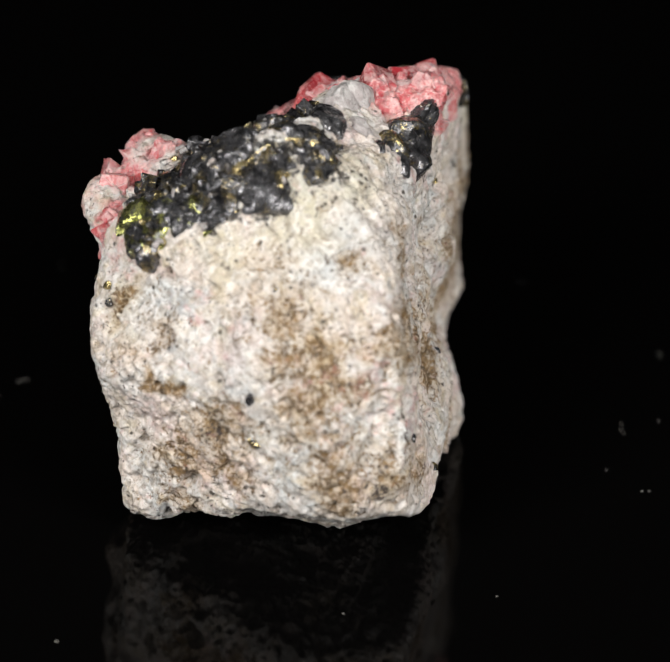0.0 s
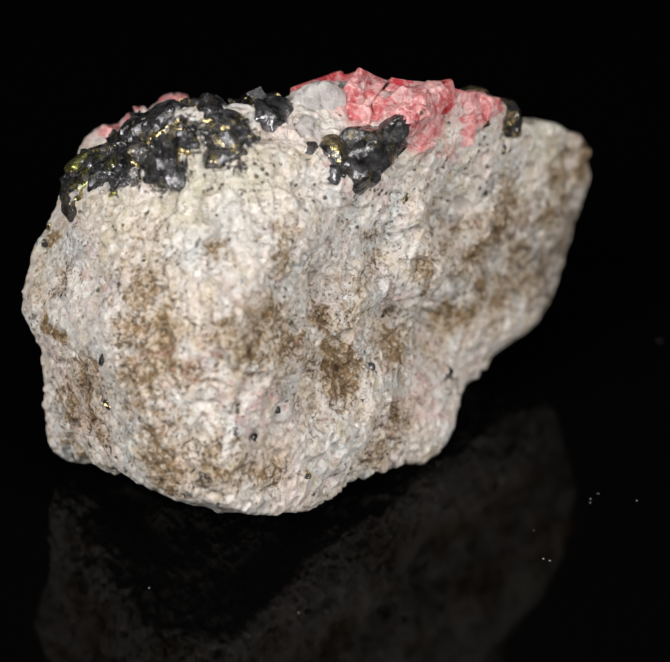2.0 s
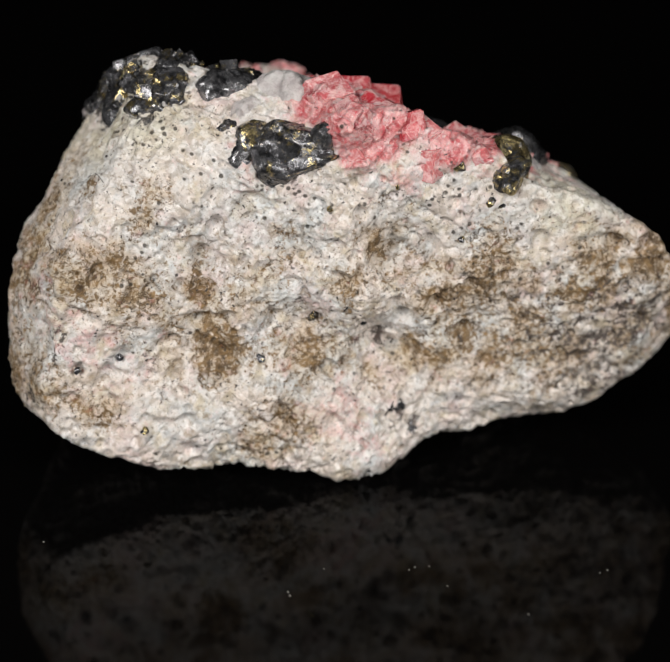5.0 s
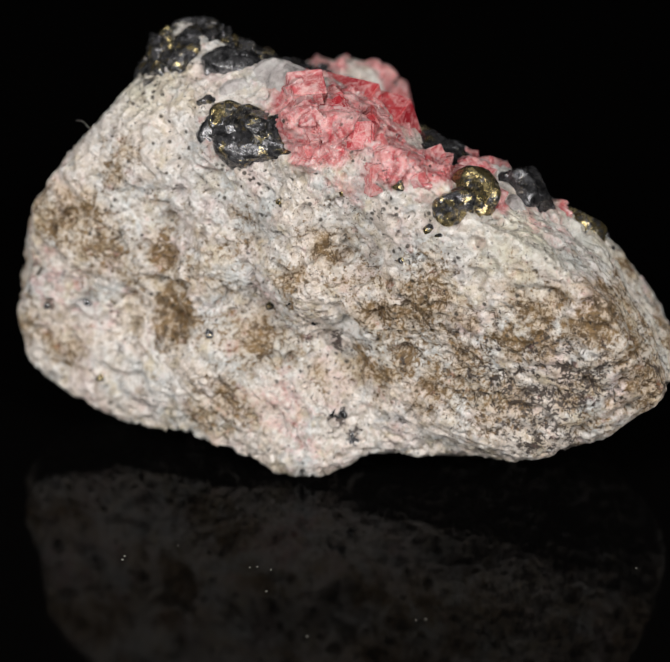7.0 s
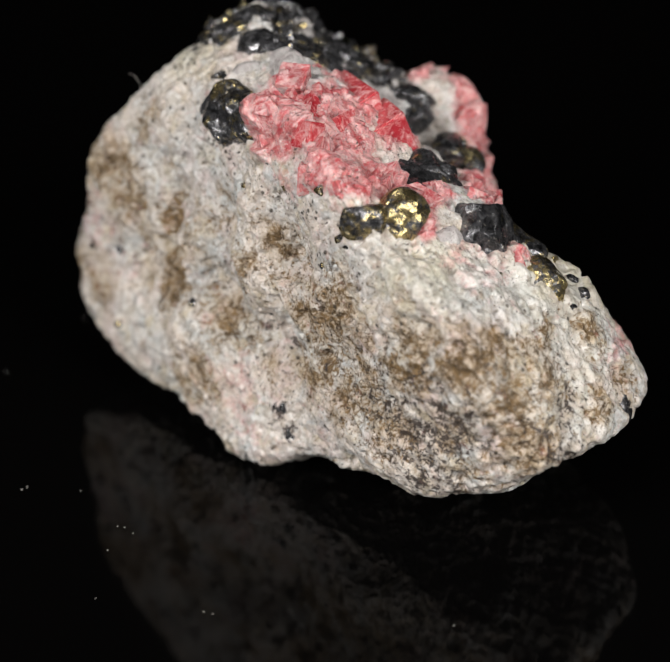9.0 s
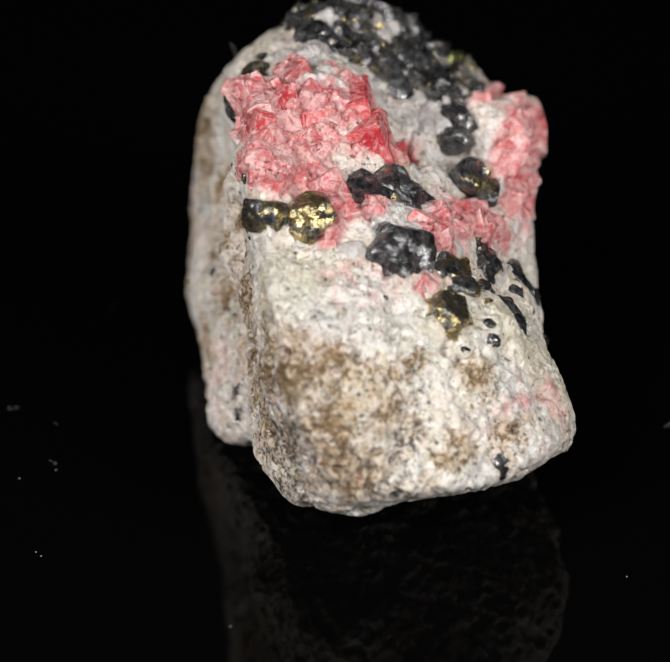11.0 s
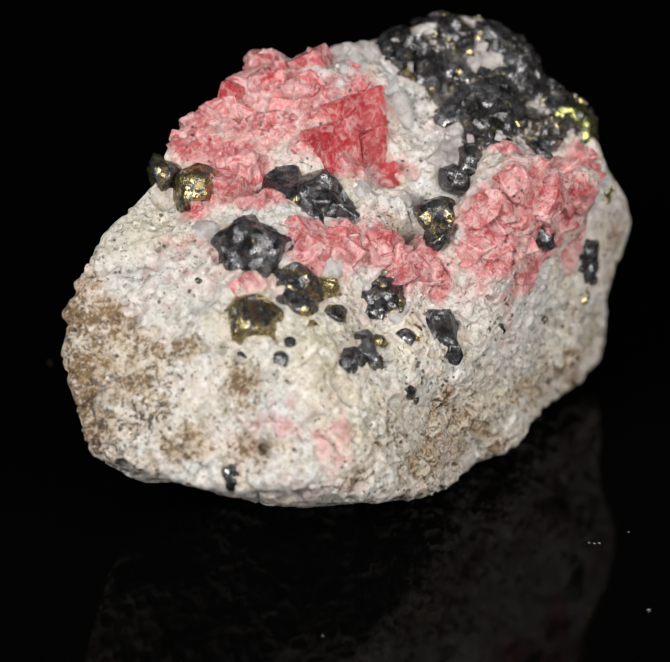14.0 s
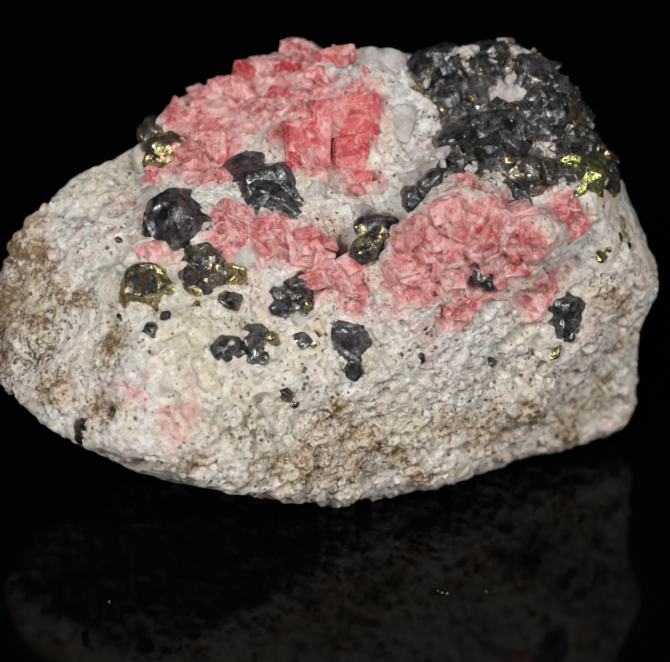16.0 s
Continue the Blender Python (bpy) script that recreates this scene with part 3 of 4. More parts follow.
# large red blocks: x, y, z, width, height, depth, lean
PINK_BLOCKS = [
    (-3.3, 1.1, 35.9, 6.7, 5.2, 2.7, 0), (-4.9, 1.6, 32.8, 3.8, 4.7, 2.2, 4), (-3.4, 5.7, 34.8, 4.5, 4.9, 4.0, 0),
    (5.8, 2.6, 38.6, 2.7, 2.7, 2.2, 15), (3.6, 5.0, 36.7, 3.1, 2.7, 2.2, -8), (10.0, 4.7, 37.7, 2.7, 2.7, 2.2, 10),
    (-6.4, 1.5, 30.1, 2.5, 3.4, 2.2, 12)]
# grains of ore and quartz: x, y, z, size
DARK_GRAINS = [
    (-1.0, 19.7, 29.5, 4.05), (-1.0, 11.1, 32.2, 3.39), (-2.9, 10.4, 31.7, 3.4), (-4.8, 10.0, 30.9, 3.28), (-11.5, 12.7, 23.6, 2.46),
    (-16.5, 9.2, 19.9, 2.46), (-18.1, 9.5, 17.3, 1.31), (-12.3, 20.5, 19.9, 2.08), (-22.2, -2.7, 25.3, 1.75),
    (-23.2, -12.4, 19.3, 2.63), (-13.8, -1.8, 33.1, 2.08), (-12.6, 0.0, 31.1, 1.97), (-13.0, 4.1, 29.5, 2.30),
    (-14.4, 6.3, 27.9, 1.75), (-7.5, 26.7, 21.8, 0.89), (-16.8, 16.8, 16.0, 0.69), (-20.3, 3.3, 17.6, 0.69),
    (-7.7, 26.5, 21.8, 0.79), (-6.2, 33.5, 12.2, 1.31), (-10.6, -9.2, 35.7, 5.20)]
DARK_GRAINS += [
    (-14.0, -11.2, 34.9, 4.92), (-6.1, -10.6, 38.4, 4.10), (-2.8, -9.2, 39.5, 2.74), (-12.7, -14.8, 37.1, 4.38),
    (-14.5, -6.4, 33.9, 3.01), (-17.5, -11.4, 32.9, 3.28), (-10.7, -20.8, 36.6, 3.83), (-14.9, -16.9, 34.9, 3.28),
    (-7.0, -21.5, 36.5, 3.28), (-2.1, -17.2, 39.8, 3.39), (4.4, -12.7, 37.2, 1.31), (-18.0, -21.7, 29.9, 1.64),
    (4.4, -11.9, 37.4, 0.99), (12.7, 13.7, 32.2, 1.64), (12.8, 12.3, 29.8, 0.74), (10.0, -3.6, 29.9, 0.39),
    (-7.9, 24.9, 22.8, 0.79), (-8.1, -31.5, 19.5, 0.81), (-7.7, -31.3, 14.8, 0.87)]
DARK_GRAINS += [
    (7.7, -24.4, 15.2, 0.38), (7.6, -28.7, 14.2, 0.38), (8.3, -5.0, 17.4, 0.60), (9.7, 0.2, 16.7, 0.49),
    (11.7, 2.9, 7.9, 0.76), (11.9, 4.5, 5.7, 0.54), (11.6, 3.6, 7.9, 0.65), (11.8, 4.8, 5.2, 0.71),
    (8.9, 1.2, 16.1, 0.43), (12.8, 13.1, 29.4, 0.54), (-6.1, 33.4, 12.5, 0.65), (-17.8, 12.4, 12.7, 0.49),
    (11.0, -2.3, 19.2, 0.54)]
BRASSY_GRAINS = [
    (-13.2, 12.4, 22.7, 1.4), (-9.7, 19.1, 23.9, 1.3), (-23.4, -12.2, 17.0, 0.8), (-23.3, -16.3, 24.8, 0.9), (2.7, 24.0, 26.7, 0.5),
    (7.7, 16.6, 32.6, 2.84), (12.0, 15.1, 33.1, 2.30), (-6.2, 19.6, 26.0, 3.39), (-7.7, 17.4, 25.6, 1.64),
    (-4.3, 25.0, 24.5, 3.28), (-9.6, 18.6, 23.6, 1.31), (-13.3, 17.9, 19.3, 1.75), (5.9, -10.0, 36.8, 2.19),
    (7.9, -6.6, 36.4, 3.7), (8.9, -4.2, 37.6, 1.86), (8.0, -8.9, 34.5, 2.9), (-6.4, -14.9, 40.3, 3.28),
    (-9.9, -16.7, 39.6, 3.01), (-6.6, -20.1, 38.5, 3.01), (-6.8, -20.0, 38.7, 3.17), (12.3, 9.0, 34.0, 0.79),
    (-23.2, -16.4, 24.7, 0.69), (-21.6, -4.3, 15.5, 0.69), (-23.3, -10.9, 15.6, 0.79)]
BRASSY_GRAINS += [
    (-16.9, 16.7, 15.7, 0.69), (-21.9, -20.6, 24.5, 0.49), (-19.7, -22.7, 24.5, 0.44), (-5.7, -27.0, 29.0, 0.44),
    (-23.7, -17.5, 25.5, 0.54), (-22.1, -19.4, 25.7, 0.54), (-17.0, 15.9, 14.6, 0.44), (12.6, 1.0, 3.9, 0.44),
    (10.3, -10.8, 14.6, 0.54), (9.9, -22.7, 7.7, 0.54), (-4.3, 27.9, 22.0, 0.59), (10.9, 3.0, 31.9, 0.49),
    (12.1, 9.4, 25.9, 0.49), (-5.7, -10.3, 38.4, 0.89), (-6.3, -13.5, 39.8, 1.31), (-8.1, -17.1, 40.5, 1.20),
    (-11.8, -16.9, 38.6, 0.99), (-15.1, -10.2, 34.1, 0.99), (-14.7, -4.5, 33.7, 0.79)]
BRASSY_GRAINS += [
    (-12.3, -4.2, 33.7, 0.69), (-11.4, 12.2, 24.6, 1.42), (-13.0, 15.8, 20.2, 0.99), (-15.1, 12.4, 20.2, 0.99),
    (-9.5, 18.4, 23.6, 0.99), (-8.8, 21.8, 23.6, 0.69)]
GREY_GRAINS = [
    (-12.6, 17.5, 20.1, 2.2),
    (-2.0, -19.0, 39.0, 3.3), (-0.2, -12.4, 39.9, 2.52), (-8.4, -11.1, 37.6, 1.64), (-2.1, -9.9, 40.1, 1.97),
    (7.1, -10.8, 35.5, 2.19), (-13.5, -15.7, 36.6, 3.01), (-5.8, 33.6, 12.5, 0.99), (-12.8, -11.5, 35.9, 2.19),
    (-13.8, -15.5, 36.2, 1.97), (-9.4, -7.2, 34.7, 1.97), (-14.7, 13.9, 20.0, 1.31), (-11.5, 14.0, 22.6, 1.42)]
GREEN_GRAINS = [
    (-17.1, -17.4, 33.6, 3.28), (-19.7, -16.9, 32.5, 2.74), (-17.6, -20.4, 32.8, 3.39), (-14.8, -20.5, 33.8, 2.46),
    (-13.8, -21.0, 34.1, 2.46)]
QUARTZ_GRAINS = [
    (-13.3, 12.4, 21.9, 1.42), (-9.5, -15.0, 39.1, 2.19), (-3.5, 17.2, 29.8, 1.97), (-5.0, -4.5, 36.0, 2.30),
    (-0.2, -4.6, 39.9, 2.30), (1.7, -7.0, 39.8, 2.30), (2.4, -5.8, 39.9, 2.19), (-11.4, -3.4, 33.3, 2.19),
    (1.8, -6.7, 39.8, 2.74), (2.7, -10.1, 38.4, 1.97), (-9.5, 3.0, 29.5, 1.97), (-6.5, 6.2, 31.3, 1.53),
    (-7.3, 15.4, 27.2, 1.64), (4.3, 19.6, 29.9, 1.64), (-8.2, -11.0, 37.6, 1.20), (-10.6, -14.8, 38.5, 1.64),
    (-9.0, -13.3, 38.6, 1.42), (-10.4, -14.3, 38.4, 1.86), (-11.0, -18.3, 39.4, 0.79)]
QUARTZ_GRAINS += [
    (-13.3, 12.2, 22.0, 1.20), (-18.7, -10.3, 31.5, 0.99), (-10.0, -1.6, 32.2, 1.42), (-10.3, -5.7, 34.1, 1.31)]
ORE_BEDS = [(x, y, z, s * 1.1, 1.0) for x, y, z, s in DARK_GRAINS + BRASSY_GRAINS + GREY_GRAINS + GREEN_GRAINS if s > 1.5]
FIBRE = (3.4, -24.7, 32.3)
# dust on the plate: x, y, size
DUST_SPECKS = [
    (-33.3, 10.1, 0.11), (-35.9, 6.3, 0.10), (-17.9, 37.6, 0.12), (-43.3, 19.2, 0.20), (30.0, -0.5, 0.12), (35.5, 17.4, 0.11),
    (27.9, -9.1, 0.09), (34.2, 1.5, 0.10), (35.8, 16.5, 0.11), (21.3, 35.3, 0.12), (30.3, -1.2, 0.10), (-25.9, -42.9, 0.16),
    (15.6, -34.3, 0.12), (0.9, -37.6, 0.10), (30.2, 0.9, 0.10), (41.2, 7.3, 0.12), (31.2, -13.6, 0.14), (-33.8, 10.0, 0.14),
    (-34.2, 9.7, 0.15), (31.9, -13.6, 0.14), (-32.0, 38.9, 0.10)]


TWIST = np.array(Euler((0.7, 0.5, 1.1)).to_matrix())


def lattice(p, seed):
    """Smooth noise from -1 to 1 at the places p."""
    p = p @ TWIST + seed * 7.31
    cell = np.floor(p).astype(np.int64)
    f = p - cell
    f = f * f * f * (f * (f * 6 - 15) + 10)
    total = np.zeros(len(p))
    for dx in (0, 1):
        for dy in (0, 1):
            for dz in (0, 1):
                h = (cell[:, 0] + dx + 512) + (cell[:, 1] + dy + 512) * 1024 + (cell[:, 2] + dz + 512) * 1048576
                for k in (0x45D9F3B, 0x27D4EB2, 0x165667B):
                    h = ((h ^ (h >> 15)) * k) & 0x3FFFFFFF
                h = ((h >> 6) & 0xFFFF) / 32767.5 - 1
                total += h * np.abs(1 - dx - f[:, 0]) * np.abs(1 - dy - f[:, 1]) * np.abs(1 - dz - f[:, 2])
    return total


def spread(p, spots, soft=1.0):
    """How strongly the places p are covered by round spots of x, y, z, radius and strength."""
    cover = np.zeros(len(p))
    for x, y, z, r, s in spots:
        d2 = ((p - (x, y, z)) ** 2).sum(1) / (r * soft) ** 2
        cover = np.maximum(cover, s * np.exp(-d2 * 0.9))
    return cover


def pebbles(p, seed):
    """Crowded grains of about one unit: how high the places p lie on their round grain, that grain's own number,
    and the height of a flat face that leans its own way on every grain."""
    cell = np.floor(p @ TWIST + seed * 5.17 - 0.5).astype(np.int64)
    q = p @ TWIST + seed * 5.17
    near, own, face = np.full(len(p), 9.0), np.zeros(len(p)), np.zeros(len(p))
    for dx, dy, dz in itertools.product((0, 1), repeat=3):
        c = cell + (dx, dy, dz)
        h = (c[:, 0] + 512) + (c[:, 1] + 512) * 1024 + (c[:, 2] + 512) * 1048576
        for k in (0x45D9F3B, 0x27D4EB2, 0x165667B):
            h = ((h ^ (h >> 15)) * k) & 0x3FFFFFFF
        d, lean = np.zeros(len(p)), np.zeros(len(p))
        for axis in range(3):
            off = q[:, axis] - (c[:, axis] + 0.16 + 0.68 * ((h >> (axis * 8)) & 255) / 255.0)
            d += off ** 2
            lean += off * (((h >> (axis * 7 + 3)) & 127) / 63.5 - 1)
        closer = d < near
        near[closer] = d[closer]
        own[closer] = ((h[closer] >> 5) & 1023) / 1023.0
        face[closer] = lean[closer]
    return 1 - np.clip(near, 0, 1), own, face


def block(parent):
    """The pale granular block as one closed skin of six woven sheets."""
    n = 380
    u = np.arange(-n, n + 1, 2)
    a, b = np.meshgrid(u, u, indexing="ij")
    one = np.full_like(a, n)
    sheets = [np.stack(s, -1).reshape(-1, 3) for s in ((one, a, b), (-one, b, a), (b, one, a), (a, -one, b), (a, b, one), (b, a, -one))]
    i = np.arange((n + 1) ** 2).reshape(n + 1, n + 1)
    quad = np.stack([i[:-1, :-1], i[1:, :-1], i[1:, 1:], i[:-1, 1:]], -1).reshape(-1, 4)
    faces = np.concatenate([quad + k * (n + 1) ** 2 for k in range(6)])
    # the sheets share the corners along their seams
    knots, which = np.unique(np.concatenate(sheets), axis=0, return_inverse=True)
    faces = which.reshape(-1)[faces]
    way = np.tan(knots / n * (math.pi / 4))
    way /= np.linalg.norm(way, axis=1)[:, None]
    r = np.concatenate([block_radius(w) for w in np.array_split(way, 24)])
    p = HEART + way * r[:, None]
    # spots take ragged outlines from a warped copy of the places
    ragged = p + np.stack([1.5 * lattice(p / 3.4, s) + 0.9 * lattice(p / 1.5, s + 3) for s in (41, 42, 43)], -1)
    pink = spread(0.5 * (p + ragged), PINK_SPOTS, 0.9)
    ore = spread(p, ORE_BEDS, 0.9)
    cover = {name: spread(ragged, spots, 1.12) for name, spots in (
        ("stain", STAINS), ("umber", UMBER), ("blush", BLUSH), ("pale", PALE), ("cream", CREAM), ("peppered", PEPPERED), ("ore", ORE_MASS))}
    cover["blush"] = np.maximum(cover["blush"], 2.1 * pink)
    # crumbling: lumps and grains, roughest where the rock is weathered
    warped = p + np.stack([0.5 * lattice(p / 1.7, s) for s in (51, 52, 53)], -1)
    lumps, _, _ = pebbles(warped / 2.9, 1)
    stones, size_of, chips = pebbles(warped / 1.35, 2)
    grains, cover["grain"], _ = pebbles(warped / 0.68, 3)
    crumbly = np.clip(0.50 + 0.55 * cover["stain"] + 0.5 * lattice(p / 6.0, 6), 0.25, 1.25)
    relief = 0.55 * (lumps - 0.72) + 0.55 * (stones - 0.72) * (0.4 + size_of) + 0.16 * (grains - 0.72)
    cover["crumb"] = np.clip(0.5 + 1.3 * relief, 0, 1)
    rough = lattice(p / 5.0, 1) * 0.32 + relief * crumbly
    for size, high, seed in ((1.3, 0.12, 3), (0.38, 0.06, 5)):
        rough += high * (1 - 2 * np.abs(lattice(p / size, seed)) - 0.35)
    # cleavage steps where the rose crystals grow
    rosy = np.clip(pink * 2.2 - 0.35, 0, 1)
    rough *= 1 - 0.6 * rosy
    _, step, faces_large = pebbles((p + 0.25 * (warped - p)) / 3.8, 7)
    _, step_small, faces_small = pebbles((p + 0.25 * (warped - p)) / 1.7, 8)
    rough += rosy * (0.1 + 1.4 * faces_large + 0.35 * faces_small + 0.8 * (step - 0.5) + 0.2 * (step_small - 0.5) + 0.08 * chips)
    pits = np.clip(lattice(p / 1.9, 8) - 0.40, 0, 1) * -1.8
    pits -= np.clip(lattice(p / 0.95, 9) - 0.36, 0, 1) * 1.2
    rough *= 1 + 0.7 * np.clip(1 - p[:, 2] / 9.0, 0, 1)
    for x, y, z, size, deep in HOLLOWS:
        pits -= deep * np.exp(-((p - (x, y, z)) ** 2).sum(1) / size ** 2)
    rise = 0.05 + rough + pits - 0.1 * np.clip(pink * 1.4, 0, 1) - 0.4 * np.clip(ore, 0, 1)
    p = p + np.concatenate([outward(w) for w in np.array_split(p, 24)]) * rise[:, None]
    p[:, 2] = np.maximum(p[:, 2], 0.02)
    mesh = bpy.data.meshes.new("matrix_rock")
    mesh.vertices.add(len(p))
    mesh.vertices.foreach_set("co", (p * MM).astype(np.float32).ravel())
    mesh.loops.add(faces.size)
    mesh.loops.foreach_set("vertex_index", faces.astype(np.int32).ravel())
    mesh.polygons.add(len(faces))
    mesh.polygons.foreach_set("loop_start", np.arange(0, faces.size, 4, dtype=np.int32))
    mesh.update(calc_edges=True)
    mesh.validate()
    mesh.shade_smooth()
    for name, value in cover.items():
        layer = mesh.attributes.new(name, "FLOAT", "POINT")
        layer.data.foreach_set("value", value.astype(np.float32))
    mesh.materials.append(ROCK)
    ob = new("matrix_rock", mesh)
    ob.parent = parent
    return tagged(ob, "pale grey and cream granular rock with brown stains")


def rhomb(bm, m, size, skew=0.28, chip=0.12, rng=random):
    """A cleaved, slightly chipped rhombohedral block in the frame m."""
    corners = []
    for sx in (-1, 1):
        for sy in (-1, 1):
            for sz in (-1, 1):
                c = Vector((sx * size[0], sy * size[1], sz * size[2])) * 0.5
                c.x += skew * c.y + skew * c.z * 0.6
                c.y += skew * c.z
                c *= 1 + rng.uniform(-chip, chip)
                corners.append(bm.verts.new(m @ (c * MM)))
    for q in ((0, 1, 3, 2), (4, 6, 7, 5), (0, 4, 5, 1), (2, 3, 7, 6), (0, 2, 6, 4), (1, 5, 7, 3)):
        bm.faces.new([corners[k] for k in q])


def turned(at, axis_turn):
    return Matrix.Translation(Vector(at) * MM) @ axis_turn.to_matrix().to_4x4()


def pink_cluster(parent, spots, count, big, grain_turn, seed, label):
    """Cleaved rose crystals crowded over the spots: a crust of small ones and larger ones of their own."""
    rng = random.Random(seed)
    crust = bmesh.new()
    larger = []
    total = sum(s[3] ** 2 for s in spots)
    for x, y, z, r, s in spots:
        for k in range(round(count * r * r / total)):
            d = Vector((rng.gauss(0, 1), rng.gauss(0, 1), rng.gauss(0, 1))).normalized() * r * rng.uniform(0, 1) ** 0.5 * 0.95
            at, way = on_block(x + d.x, y + d.y, z + d.z)
            turn = (Euler(grain_turn).to_quaternion() @ Euler([rng.gauss(0, 0.38) for _ in range(3)]).to_quaternion())
            scale = 1.3 + 2.2 * rng.random() ** 2
            size = [scale * rng.uniform(0.7, 1.35) for _ in range(3)]
            at = at - way * (0.46 * max(size)) + way * rng.uniform(-0.1, 0.3)
            if rng.random() < big:
                size = [min(3.2, v * rng.uniform(1.2, 1.6)) for v in size]
                larger.append((at - way * 0.3 * max(size), turn, size))
            else:
                rhomb(crust, turned(at, turn), size, rng=rng)
    bmesh.ops.bevel(crust, geom=crust.edges, offset=0.10 * MM, segments=1, affect="EDGES")
    cluster = tagged(part("pink_crystal_crust", crust, PINK, parent, label), kind="stuff")
    for at, turn, size in larger:
        bm = bmesh.new()
        rhomb(bm, turned(at, turn), size, rng=rng)
        bmesh.ops.bevel(bm, geom=bm.edges, offset=0.16 * MM, segments=2, affect="EDGES")
        part("pink_crystal", bm, PINK, cluster)
    return cluster


def pink_block(parent, x, y, z, wide, high, deep, lean, seed):
    """A large deep-red cleavage block that looks outward from the crest."""
    rng = random.Random(seed)
    at, way = on_block(x, y, z)
    flat = Vector((way[0], way[1], way[2] * 0.4)).normalized()
    turn = flat.to_track_quat("Z", "Y") @ Euler((0, 0, radians(lean))).to_quaternion()
    bm = bmesh.new()
    rhomb(bm, turned(at - np.array(flat) * (deep * 0.5 - 0.25), turn), (wide, high, deep), 0.08, 0.05, rng)
    bmesh.ops.bevel(bm, geom=bm.edges, offset=0.2 * MM, segments=2, affect="EDGES")
    return part("deep_red_crystal", bm, RED, parent, "large deep-red translucent cleavage block")


def nugget(parent, name, x, y, z, size, material, seed, label="", flat=0.85, sink=0.42):
    """A rounded, partly faceted grain of ore sunk in the block, its faces stepped and worn."""
    rng = random.Random(seed)
    at, out = on_block(x, y, z)
    if name not in ("quartz_crystal", "grey_crystal") and size > 2.4 and spread(at[None], ORE_MASS)[0] > 0.5:
        at = at - out * 0.7
    up = np.array(Vector(out).to_track_quat("Z", "Y").to_matrix())
    bm = bmesh.new()
    bmesh.ops.create_icosphere(bm, subdivisions=5 if size > 2.4 else 4 if size > 1.2 else 3, radius=1)
    d = np.array([v.co for v in bm.verts])
    d /= np.linalg.norm(d, axis=1)[:, None]
    planes = np.array([Vector((rng.gauss(0, 1), rng.gauss(0, 1), rng.gauss(0, 1))).normalized() for _ in range(13)])
    far = np.array([rng.uniform(0.72, 1.1) for _ in range(13)])
    r = 1 / ((np.clip(d @ planes.T, 0, None) / far) ** 30).sum(1) ** (1 / 30)
    r = np.clip(r, 0.6, 1.2)
    r += 0.13 * lattice(d * 1.5, seed % 97) + 0.03 * lattice(d * 3.6, seed % 89)
    r += 0.03 * lattice(np.floor(d * r[:, None] * 2.6 + seed % 7) * 1.37, seed % 83)
    spin = rng.uniform(0, 6.28)
    turn = np.array(Euler((0, 0, spin)).to_matrix())
    shape = (d * r[:, None] * (rng.uniform(0.95, 1.25), rng.uniform(0.85, 1.15), flat)) @ turn.T @ up.T
    p = (at - out * size * sink + shape * size * 0.82) * MM
    for v, c in zip(bm.verts, p):
        v.co = c
    for f in bm.faces:
        f.smooth = True
    return part(name, bm, material, parent, label)


def ore_crust(parent, material, count, largest, seed, label):
    """Small broken grains crowded over the ore mass."""
    rng = random.Random(seed)
    bm = bmesh.new()
    for _ in range(count):
        x, y, z, r, s = rng.choice(ORE_MASS)
        d = Vector((rng.gauss(0, 1), rng.gauss(0, 1), rng.gauss(0, 1))).normalized() * r * rng.uniform(0, 1) ** 0.5
        at, out = on_block(x + d.x, y + d.y, z + d.z)
        size = [rng.uniform(0.35, 1.0) * largest for _ in range(3)]
        turn = Euler([rng.uniform(0, 6.28) for _ in range(3)]).to_quaternion()
        rhomb(bm, turned(at + out * rng.uniform(-0.4, 0.45), turn), size, 0.2, 0.25, rng)
    bmesh.ops.bevel(bm, geom=bm.edges, offset=0.06 * MM, segments=1, affect="EDGES")
    return tagged(part("ore_crust", bm, material, parent, label), kind="stuff")


def hair(parent, x, y, z):
    """A loose pale fibre caught on the rock."""
    at, way = on_block(x, y, z)
    bm = bmesh.new()
    last = None
    for k in range(9):
        s = k / 8
        c = Vector(at) + Vector(way) * 2.0 * s + Vector((0, 0, 0.5 * math.sin(3 * s)))
        ring = [bm.verts.new((c + Vector((0.05 * math.cos(a), 0.05 * math.sin(a), 0))) * MM) for a in np.linspace(0, 2 * math.pi, 7)[:-1]]
        if last:
            for i in range(6):
                bm.faces.new((last[i - 1], last[i], ring[i], ring[i - 1]))
        last = ring
    return part("fibre", bm, DUST, parent, "loose pale fibre")


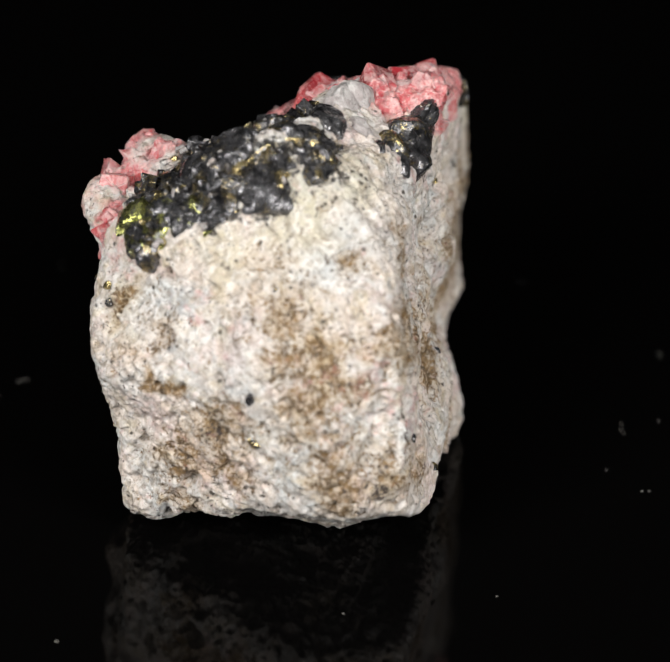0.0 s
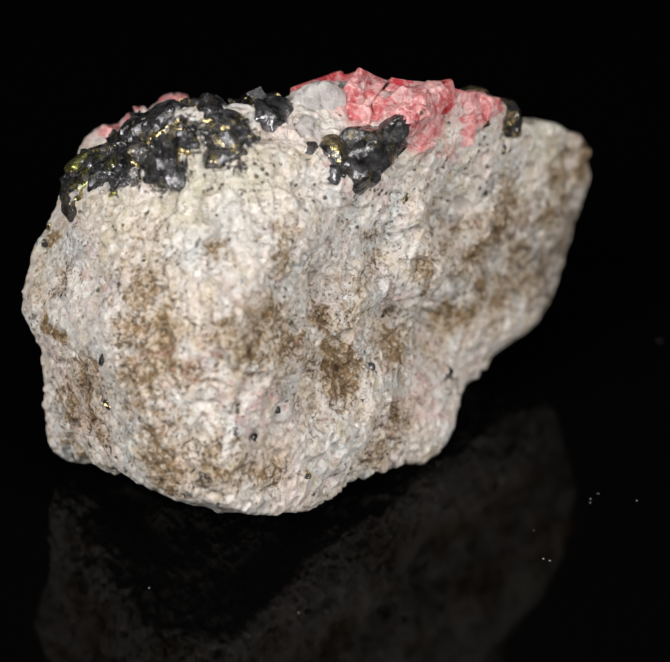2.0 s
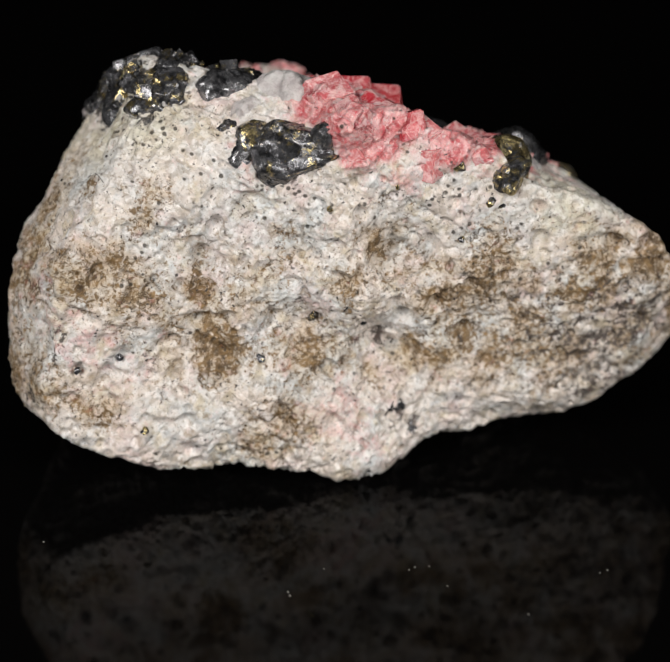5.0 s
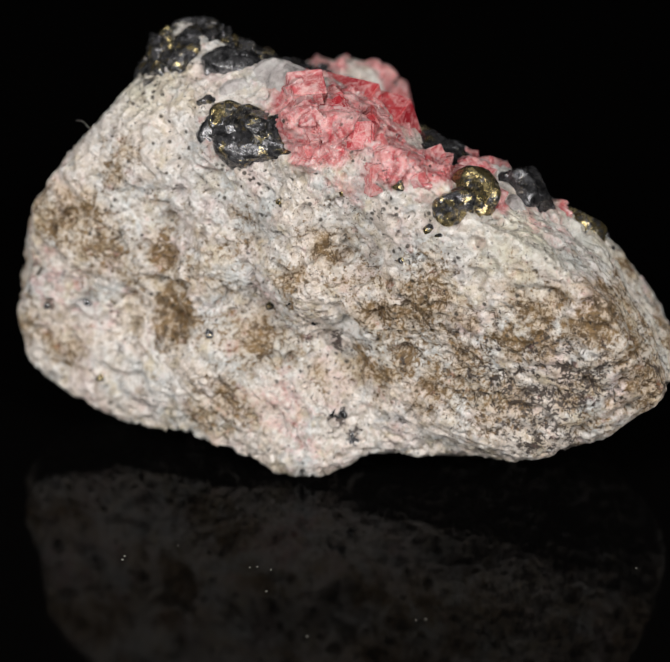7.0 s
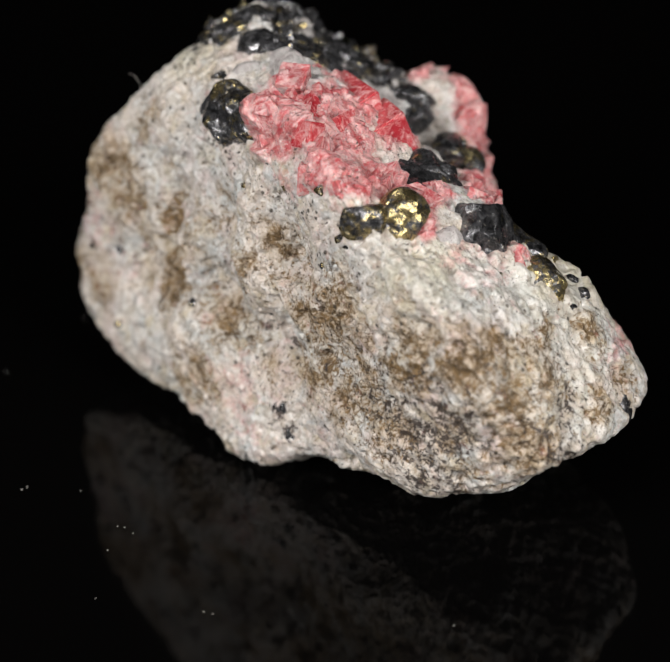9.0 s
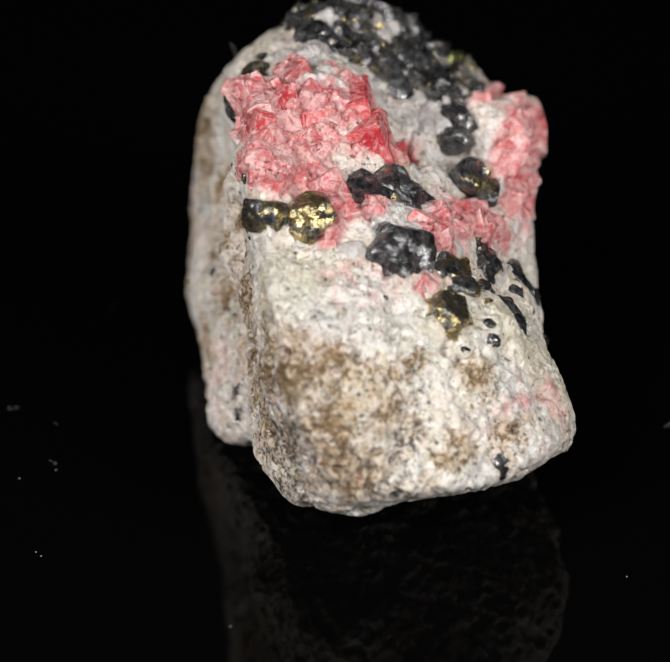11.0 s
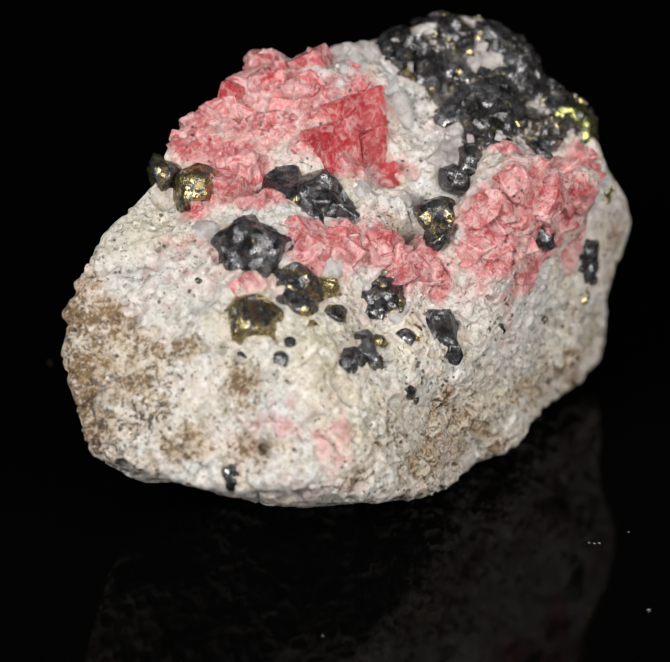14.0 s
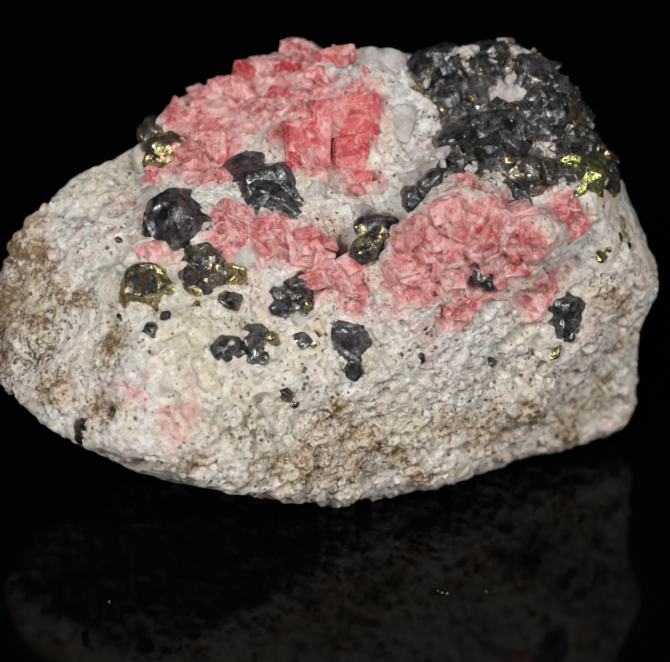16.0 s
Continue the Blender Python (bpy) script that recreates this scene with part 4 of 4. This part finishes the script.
def mineral_specimen():
    thing = tagged(new("mineral_specimen"), "mineral specimen of pale rock with rose-red crystals and dark brassy ore", "mineral")
    block(thing)
    for spots, count, big, turn, seed, label in PINK_CLUSTERS:
        pink_cluster(thing, spots, count, big, turn, seed, label)
    for k, row in enumerate(PINK_BLOCKS):
        pink_block(thing, *row, 600 + k)
    for k, (x, y, z, size) in enumerate(DARK_GRAINS):
        nugget(thing, "dark_crystal", x, y, z, size, DARK, 100 + k)
    for k, (x, y, z, size) in enumerate(BRASSY_GRAINS):
        nugget(thing, "brassy_crystal", x, y, z, size, BRASSY, 200 + k, "dark crystal with tarnished brassy faces")
    for k, (x, y, z, size) in enumerate(GREY_GRAINS):
        nugget(thing, "grey_crystal", x, y, z, size, SLATE, 300 + k, "smooth slate-grey crystal face", 0.7)
    for k, (x, y, z, size) in enumerate(GREEN_GRAINS):
        nugget(thing, "green_gold_crystal", x, y, z, size, GREEN, 400 + k, "dark crystal with green-gold iridescence", 0.7)
    for k, (x, y, z, size) in enumerate(QUARTZ_GRAINS):
        nugget(thing, "quartz_crystal", x, y, z, size, QUARTZ, 500 + k, "milky white quartz", 0.8, 0.55)
    ore_crust(thing, DARK, 80, 1.9, 71, "broken black ore grains with bright faces")
    ore_crust(thing, BRASSY, 170, 0.8, 72, "fine tarnished brassy ore grains")
    ore_crust(thing, QUARTZ, 40, 0.9, 73, "white quartz grains in the ore")
    hair(thing, *FIBRE)
    return thing


specimen = mineral_specimen()


def dust_on_plate(parent):
    rng = random.Random(5)
    for x, y, size in DUST_SPECKS:
        bm = bmesh.new()
        bmesh.ops.create_icosphere(bm, subdivisions=1, radius=size * MM)
        for v in bm.verts:
            v.co = Vector((v.co.x * rng.uniform(0.8, 1.6), v.co.y * rng.uniform(0.6, 1.1), v.co.z * 0.6)) + Vector((x, y, size * 0.5)) * MM
        part("dust_speck", bm, DUST, parent, "pale dust speck")


dust_on_plate(plate)


def motions():
    """The plate and the specimen on it turn at one even speed."""
    for thing in (plate, specimen):
        walk(thing, [(k * 0.5, pose(0, 0, 0, 0, 0, SPEED * k * 0.5)) for k in range(33)])


motions()
